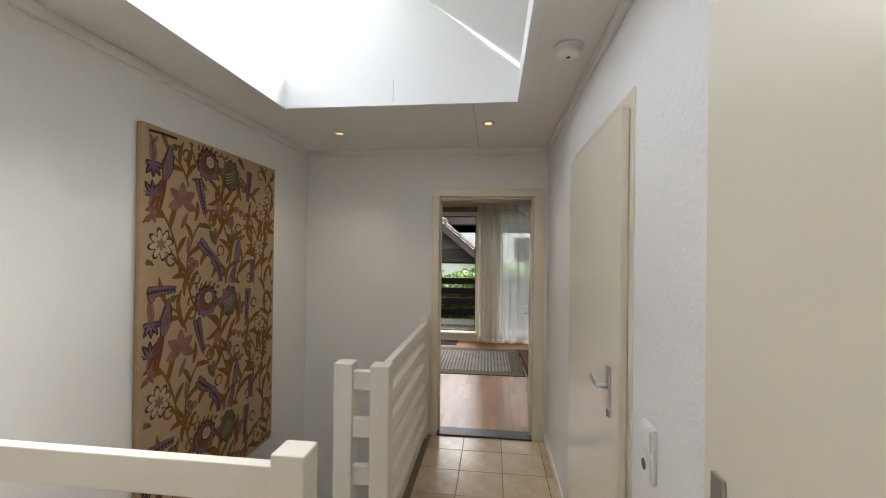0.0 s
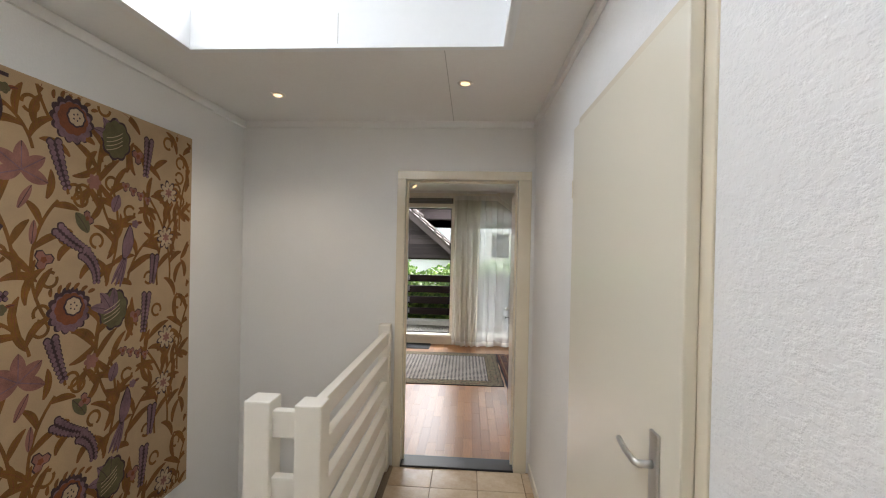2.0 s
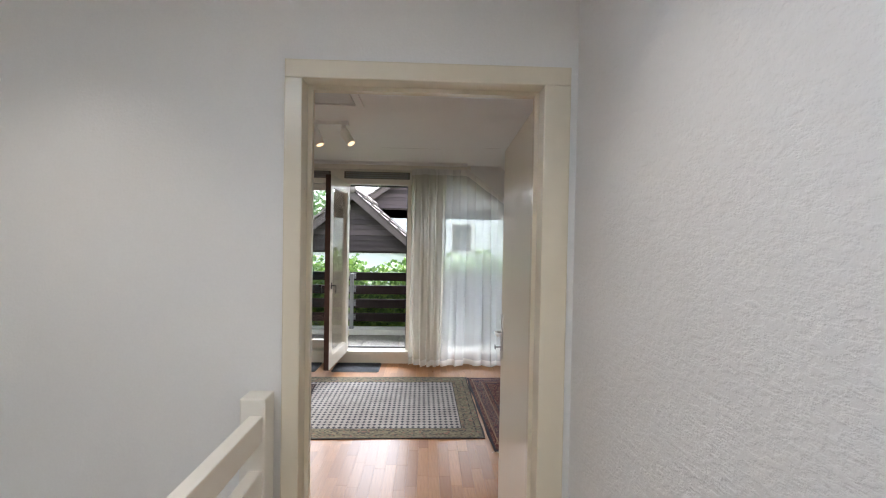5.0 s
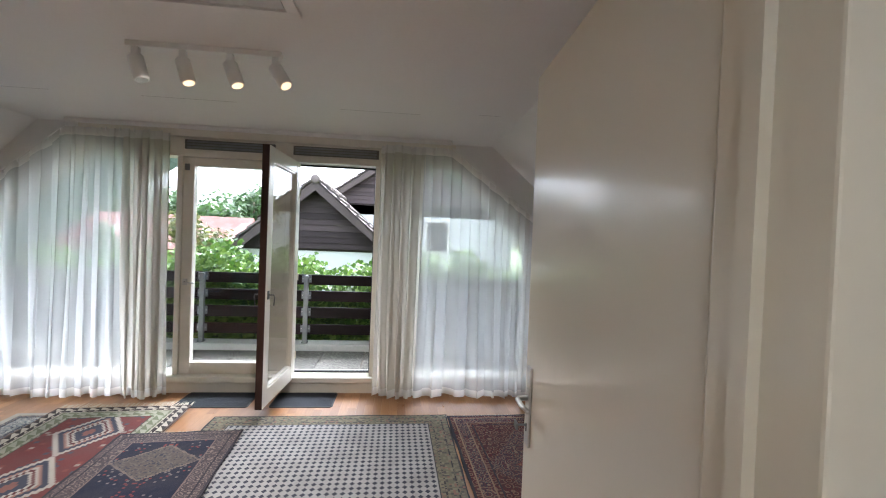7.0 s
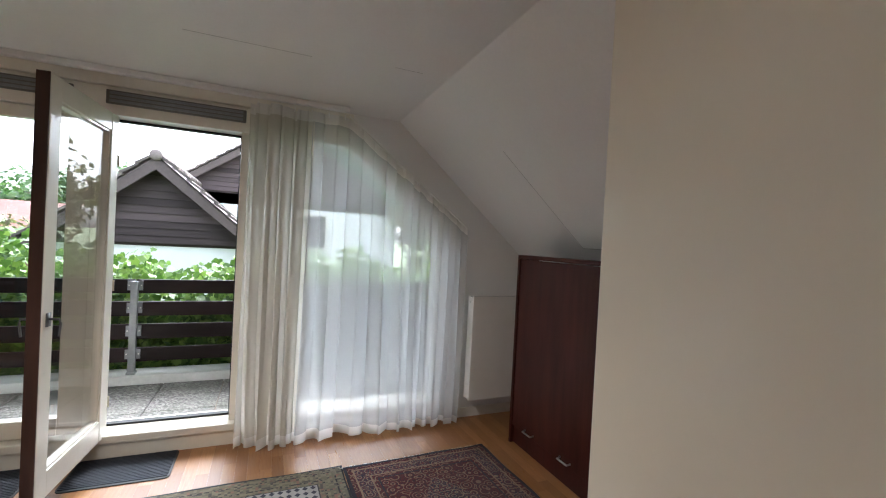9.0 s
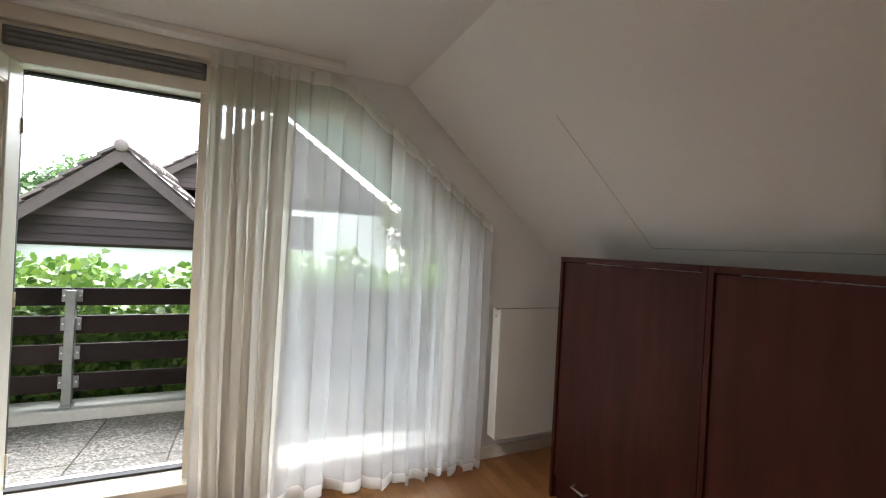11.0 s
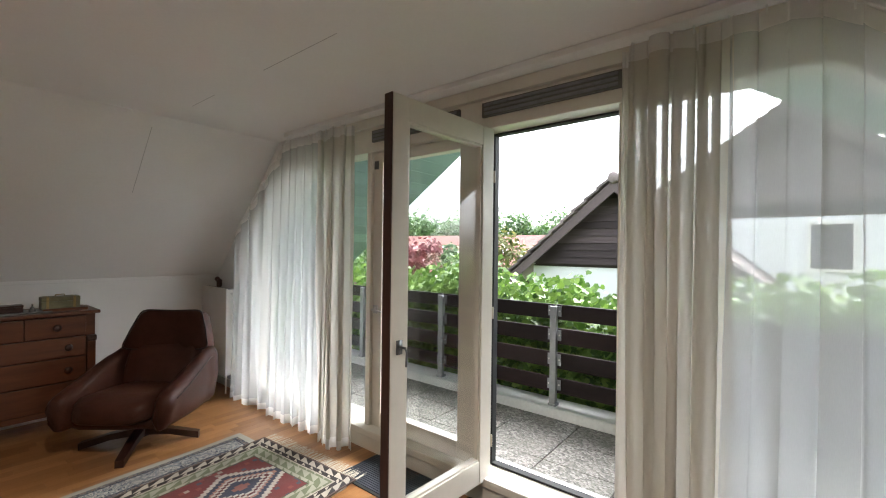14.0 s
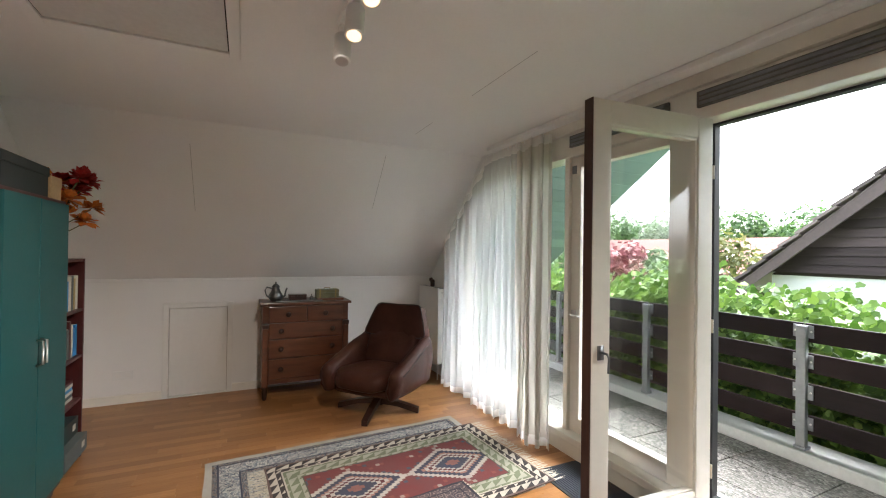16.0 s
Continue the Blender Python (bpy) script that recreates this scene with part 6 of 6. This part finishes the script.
# ---- outside ----
def leaf_cloud(bm, rng, place, n, size, lobed=True):
    """n separate leaves; place() gives a point and a lean."""
    for _ in range(n):
        p, out = place()
        a = rng.uniform(0, 6.28)
        nrm = (Vector(out) + Vector((rng.uniform(-1, 1), rng.uniform(-1, 1), rng.uniform(-0.4, 1.0))) * 0.8).normalized()
        u = nrm.cross(Vector((math.cos(a), math.sin(a), 0.4))).normalized()
        v = nrm.cross(u)
        s = size * rng.uniform(0.6, 1.25)
        ring = ((0, -0.5), (0.42, -0.42), (0.55, 0.05), (0.28, 0.22), (0, 0.62), (-0.28, 0.22), (-0.55, 0.05), (-0.42, -0.42)) if lobed else ((0, -0.6), (0.35, 0), (0, 0.6), (-0.35, 0))
        vs = [bm.verts.new(Vector(p) + u * x * s + v * y * s + nrm * (0.12 * s * (abs(x) - 0.2))) for x, y in ring]
        bm.faces.new(vs)


def vine_hedge():
    rng = random.Random(8)
    h = thing("vine_hedge", pose(0, 9.9, -2.7), "dense bright green vine leaves climbing behind the railing", "hedge", "", "stuff")

    def place():
        x = rng.uniform(-8.0, 4.2)
        top = 3.78 + 0.10 * math.sin(x * 2.1) + 0.07 * math.sin(x * 5.3 + 1) + 0.05 * math.sin(x * 11)
        z = top - abs(rng.gauss(0, 1)) * 0.55 if rng.random() < 0.5 else rng.uniform(2.3, top)
        z = max(z, 2.2)
        if rng.random() < 0.03:
            z = top + rng.uniform(0, 0.14)
        y = rng.uniform(-0.38, 0.5) if z > top - 0.2 else -0.40 + abs(rng.gauss(0, 0.16))
        return (x, y, z), (0, -0.9, 0.5)
    bm = bmesh.new()
    leaf_cloud(bm, rng, place, 48000, 0.068)
    tagged(part("leaves", bm, VINE, h, "broad bright green vine leaves"), kind="stuff")
    # plain dark box behind the leaves: its colour stands in for the hedge's shade
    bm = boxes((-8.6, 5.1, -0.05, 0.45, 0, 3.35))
    tagged(part("inner_growth", bm, surface("dark_hedge_shade", (0.03, 0.05, 0.015), 0.9, grain=12, vary=0.4, bump=0.5), h, "dark box coloured as the shade inside the hedge"), kind="stuff")


vine_hedge()


def gabled_house(name, ridge_x, ridge_z, y, half, slope, depth, wall_z, label, boards=True):
    """A house end with white wall, dark lapped boards in the gable, barge boards and roof tiles."""
    g = thing(name, pose(ridge_x, y, -2.7), label, "house", "neighbouring houses")
    rz = ridge_z + 2.7
    wz = wall_z + 2.7
    win = half - 0.55
    part("wall", boxes((-win, win, 0.06, depth, 0, wz)), RENDERW, g, "white rendered wall")
    part("gable_backing", prism(bmesh.new(), [(-win, wz - 0.05), (win, wz - 0.05), (win, rz - 0.12 - slope * win), (0, rz - 0.12), (-win, rz - 0.12 - slope * win)], 0.05, depth), CLAD, g)
    z, h = wz, 0.145
    while z < rz - 0.2:
        a = min(win + 0.3, (rz - 0.10 - z) / slope)
        b = min(win + 0.3, max(0.02, (rz - 0.10 - z - h) / slope))
        bm = bmesh.new()
        q = [bm.verts.new(v) for v in ((-a, -0.022, z), (a, -0.022, z), (b, 0.0, z + h), (-b, 0.0, z + h), (-a, 0.05, z), (a, 0.05, z), (b, 0.05, z + h), (-b, 0.05, z + h))]
        for i in ((0, 1, 2, 3), (5, 4, 7, 6), (4, 5, 1, 0), (3, 2, 6, 7), (1, 5, 6, 2), (4, 0, 3, 7)):
            bm.faces.new([q[k] for k in i])
        part("lap_board", bm, CLAD, g)
        z += h - 0.004
    for s in (-1, 1):
        e = (s * half, rz - slope * half)
        part("barge_board", prism(bmesh.new(), [(0, rz - 0.02), e[:1] + (e[1] - 0.02,), e[:1] + (e[1] - 0.20,), (0, rz - 0.24)], -0.34, -0.30), surface("brown_barge_board", (0.10, 0.072, 0.066), 0.6, grain=20, vary=0.15), g, "brown barge board")
        roof = part("roof", prism(bmesh.new(), [(0, rz - 0.02), (e[0], e[1] - 0.02), (e[0], e[1] + 0.02), (0, rz + 0.02)], -0.30, depth), TILEROOF, g, "grey-brown tiled roof")
        n = int(math.hypot(half, slope * half) / 0.30)
        for k in range(n):
            t0, t1 = k / n, (k + 1.12) / n
            a, b = (s * half * t0, rz - slope * half * t0), (s * half * t1, rz - slope * half * t1)
            nx, nz = s * slope, 1.0
            kk = math.hypot(nx, nz)
            nx, nz = nx / kk, nz / kk
            pts = [(a[0] + nx * 0.02, a[1] + nz * 0.02), (b[0] + nx * 0.055, b[1] + nz * 0.055), (b[0] + nx * 0.10, b[1] + nz * 0.10), (a[0] + nx * 0.06, a[1] + nz * 0.06)]
            part("verge_tile", prism(bmesh.new(), pts, -0.38, -0.08), TILEROOF, roof)
    nr = int(depth / 0.35)
    for k in range(nr):
        bm = lathe(bmesh.new(), [(0.085, 0), (0.105, 0.02), (0.098, 0.37)], 12, pose(0, -0.40 + 0.35 * k, rz + 0.02, -90, 0, 0))
        part("ridge_tile", bm, TILEROOF, g, "", True)
    return g


gabled_house("neighbour_house", -1.70, 2.80, 14.0, 2.32, 0.86, 5.0, 1.21, "low white house with a dark boarded gable")
far_house = gabled_house("neighbour_house", 0.75, 5.05, 19.0, 4.2, 0.70, 7.0, 2.75, "taller white house with a dark boarded gable")
far_window = part("window", boxes((0.42, 1.30, 0.0, 0.06, 3.75, 4.95), bevel=0.01), IVORY, far_house, "pale framed window")
part("pane", boxes((0.50, 1.22, -0.008, 0.0, 3.83, 4.87)), BLACK, far_window, "dark window pane")


def tree(name, x, y, z0, h, r, mat, label, seed, n=1500, size=0.28, cone=False):
    rng = random.Random(seed)
    t = thing(name, pose(x, y, z0), label, "tree", "trees beyond the balcony")
    bm = bmesh.new()
    tube(bm, [(0, 0, 0), (0.05 * r, 0.02, h * 0.3), (0, 0.05 * r, h * 0.6), (0, 0, h * 0.85)], 0.05 * r + 0.06, 8, 0.3)
    for k in range(7):
        a, zz = k * 2.4, h * (0.3 + 0.07 * k)
        tube(bm, [(0, 0, zz), (math.cos(a) * r * 0.4, math.sin(a) * r * 0.4, zz + h * 0.1), (math.cos(a) * r * 0.75, math.sin(a) * r * 0.75, zz + h * 0.2)], 0.02 * r + 0.02, 6, 0.4)
    part("trunk", bm, BARK, t, "rough bark", True)
    lumps = [(rng.uniform(-0.6, 0.6) * r, rng.uniform(-0.6, 0.6) * r, h * rng.uniform(0.42, 0.9), r * rng.uniform(0.3, 0.55)) for _ in range(13)]

    def place():
        if cone:
            zz = h * (1 - math.sqrt(rng.random()) * 0.95)
            rr = r * (1 - zz / h) * (0.55 + 0.5 * rng.random())
            a = rng.uniform(0, 6.28)
            return (rr * math.cos(a), rr * math.sin(a), zz), (math.cos(a), math.sin(a), 0.2)
        cx, cy, cz, cr = rng.choice(lumps)
        d = Vector((rng.gauss(0, 1), rng.gauss(0, 1), rng.gauss(0, 0.8))).normalized()
        q = Vector((cx, cy, cz)) + d * cr * rng.uniform(0.6, 1.05)
        return tuple(q), tuple(d)
    bm = bmesh.new()
    leaf_cloud(bm, rng, place, n, size, False)
    tagged(part("crown", bm, mat, t, "loose uneven crown of leaves"), kind="stuff")


tree("garden_tree", -6.8, 19.5, -2.7, 5.0, 1.3, CONIFER, "loose olive-green garden tree", 3, 2200, 0.16)
tree("copper_tree", -11.2, 18.5, -2.7, 4.9, 1.5, COPPER, "ornamental tree with copper leaves", 5, 2000, 0.20)
tree("garden_tree", -10.2, 21.0, -2.7, 4.7, 1.6, TREELEAF, "rounded bright green garden tree", 9, 1800, 0.20)
tree("garden_tree", -17.0, 22.0, -2.7, 5.2, 2.2, TREELEAF, "rounded bright green garden tree", 10, 1800, 0.25)
tree("garden_tree", 5.6, 17.5, -2.7, 7.0, 1.9, CONIFER, "tall olive-green tree beyond the hedge", 14, 4200, 0.17)
tree("conifer", -13.0, 9.6, -2.7, 7.6, 1.7, CONIFER, "tall olive conifer beside the balcony", 21, 5000, 0.22, True)
for i, (tx, ty, th, tr) in enumerate(((-14, 46, 8.6, 4.2), (-21, 52, 8.0, 4.5), (-30, 50, 8.5, 5.0), (-8, 56, 8.2, 4.2), (-2, 60, 8.5, 4.5), (-40, 48, 8.8, 5.5), (8, 58, 9.0, 5.0), (-52, 42, 8.6, 5.5))):
    tree("far_tree", tx, ty, -2.7, th, tr, TREELEAF, "broad dark green tree in the distance", 30 + i, 4200, 0.50)


def terrace(x, y, w, turn, label):
    t = thing("terraced_house", pose(x, y, -2.7, 0, 0, turn), label, "house", "far houses")
    part("wall", boxes((-w, w, 0, 7, 0, 3.0)), BRICK, t, "brown brick wall")
    part("roof", prism(bmesh.new(), [(-0.4, 2.9), (7.4, 2.9), (3.5, 5.6)], -w - 0.3, w + 0.3, "x"), REDROOF, t, "red tiled roof")
    k = -w + 1.5
    while k < w - 1:
        win = part("window", boxes((k, k + 1.1, -0.06, 0.0, 1.0, 2.3)), RENDERW, t, "white window frame")
        part("pane", boxes((k + 0.08, k + 1.02, -0.07, -0.06, 1.08, 2.22)), BLACK, win)
        part("skylight", prism(bmesh.new(), [(1.0, 3.95), (1.7, 4.49), (1.68, 4.53), (0.98, 3.99)], k + 0.2, k + 0.75, "x"), KERB, t, "small roof window")
        k += 3.2


terrace(-24.0, 36.0, 12.0, 8, "far brick terrace with a red tiled roof")
terrace(-5.0, 42.0, 8.0, -4, "far brick terrace with a red tiled roof")


def dormer_house():
    d = thing("dormer", pose(-8.3, 35.5, 1.3), "white flat-roofed dormer on a far roof", "dormer")
    part("box", boxes((-1.6, 1.6, 0, 2, 0, 1.15)), RENDERW, d)
    for k in range(3):
        part("pane", boxes((-1.4 + k, -0.6 + k, -0.03, 0, 0.35, 0.9)), BLACK, d)
    h = thing("dormer_house", pose(-8.3, 36.0, -2.7), "far brick house carrying a white dormer", "house")
    part("wall", boxes((-4, 4, 0, 6, 0, 4.0)), BRICK, h)
    part("roof", prism(bmesh.new(), [(-0.4, 3.9), (6.4, 3.9), (3.0, 5.1)], -4.2, 4.2, "x"), REDROOF, h)


dormer_house()
structure("ground", boxes((-400, 400, -300, 900, -2.95, -2.705)), LAWN, "gardens and grass stretching to the horizon", "ground")


# ---- floor pieces ----
def alike(name, me, parent, x, y, z=0.0):
    ob = new(name, me)
    ob.parent, ob.location = parent, (x, y, z)
    return ob


def piece_mesh(name, sx, sy, h, mat, bev=0.0012):
    bm = bmesh.new()
    a = [(0, 0), (sx, 0), (sx, sy), (0, sy)]
    b = [(bev, bev), (sx - bev, bev), (sx - bev, sy - bev), (bev, sy - bev)]
    lo, mid, hi = ([bm.verts.new((*p, z)) for p in q] for q, z in ((a, -h), (a, -bev), (b, 0.0)))
    for p, q in ((lo, mid), (mid, hi)):
        for i in range(4):
            bm.faces.new((p[i], p[(i + 1) % 4], q[(i + 1) % 4], q[i]))
    bm.faces.new(hi)
    me = bpy.data.meshes.new(name)
    bm.to_mesh(me)
    bm.free()
    me.materials.append(mat)
    return me


def hall_tiles():
    s, g = 0.305, 0.004
    full = piece_mesh("tile", s - g, s - g, 0.011, TILE)
    for i in range(-5, 4):
        for j in range(-15, 3):
            x, y = 0.12 + s * i, 3.565 + s * j
            x0, x1, y0, y1 = max(x, WL if y < 1.45 else -0.165), min(x + s - g, WR), max(y, -0.7), min(y + s - g, WD - 0.032)
            if x1 - x0 < 0.03 or y1 - y0 < 0.03:
                continue
            whole = abs(x1 - x0 - s + g) < 1e-3 and abs(y1 - y0 - s + g) < 1e-3
            alike("tile", full if whole else piece_mesh("tile", x1 - x0, y1 - y0, 0.011, TILE), HALL_FLOOR, x0, y0)


hall_tiles()


def parquet():
    rng = random.Random(5)
    w = 0.071
    sizes = {n: piece_mesh("plank", w - 0.0004, n - 0.0004, 0.011, OAK, 0.0004) for n in (0.28, 0.36, 0.44, 0.52)}
    rest = bmesh.new()
    floor = bpy.data.objects["floor"]
    made = 0
    i, x = 0, XL
    while x < XR:
        y = RY0 + 0.006 - rng.uniform(0, 0.3)
        while y < RY1 + 0.02:
            n = rng.choice((0.28, 0.36, 0.44, 0.52))
            y0, y1 = max(y, RY0 + 0.006), min(y + n, RY1 + 0.02)
            near = (-0.25 < x < 0.75 and y > 4.25 and y1 < 5.95) or (-0.4 < x < 1.95 and y > 7.25) or (-3.4 < x < -2.5 and 5.0 < y < 7.6)
            if near and made < 300 and y0 == y and y1 == y + n:
                alike("plank", sizes[n], floor, x, y)
                made += 1
            elif y1 - y0 > 0.01:
                box(rest, x, x + w - 0.0004, y0, y1 - 0.0004, -0.011, 0.0)
            y += n
        x += w
    tagged(part("parquet_rest", rest, OAK, floor, "oak parquet staves"), kind="stuff")


parquet()
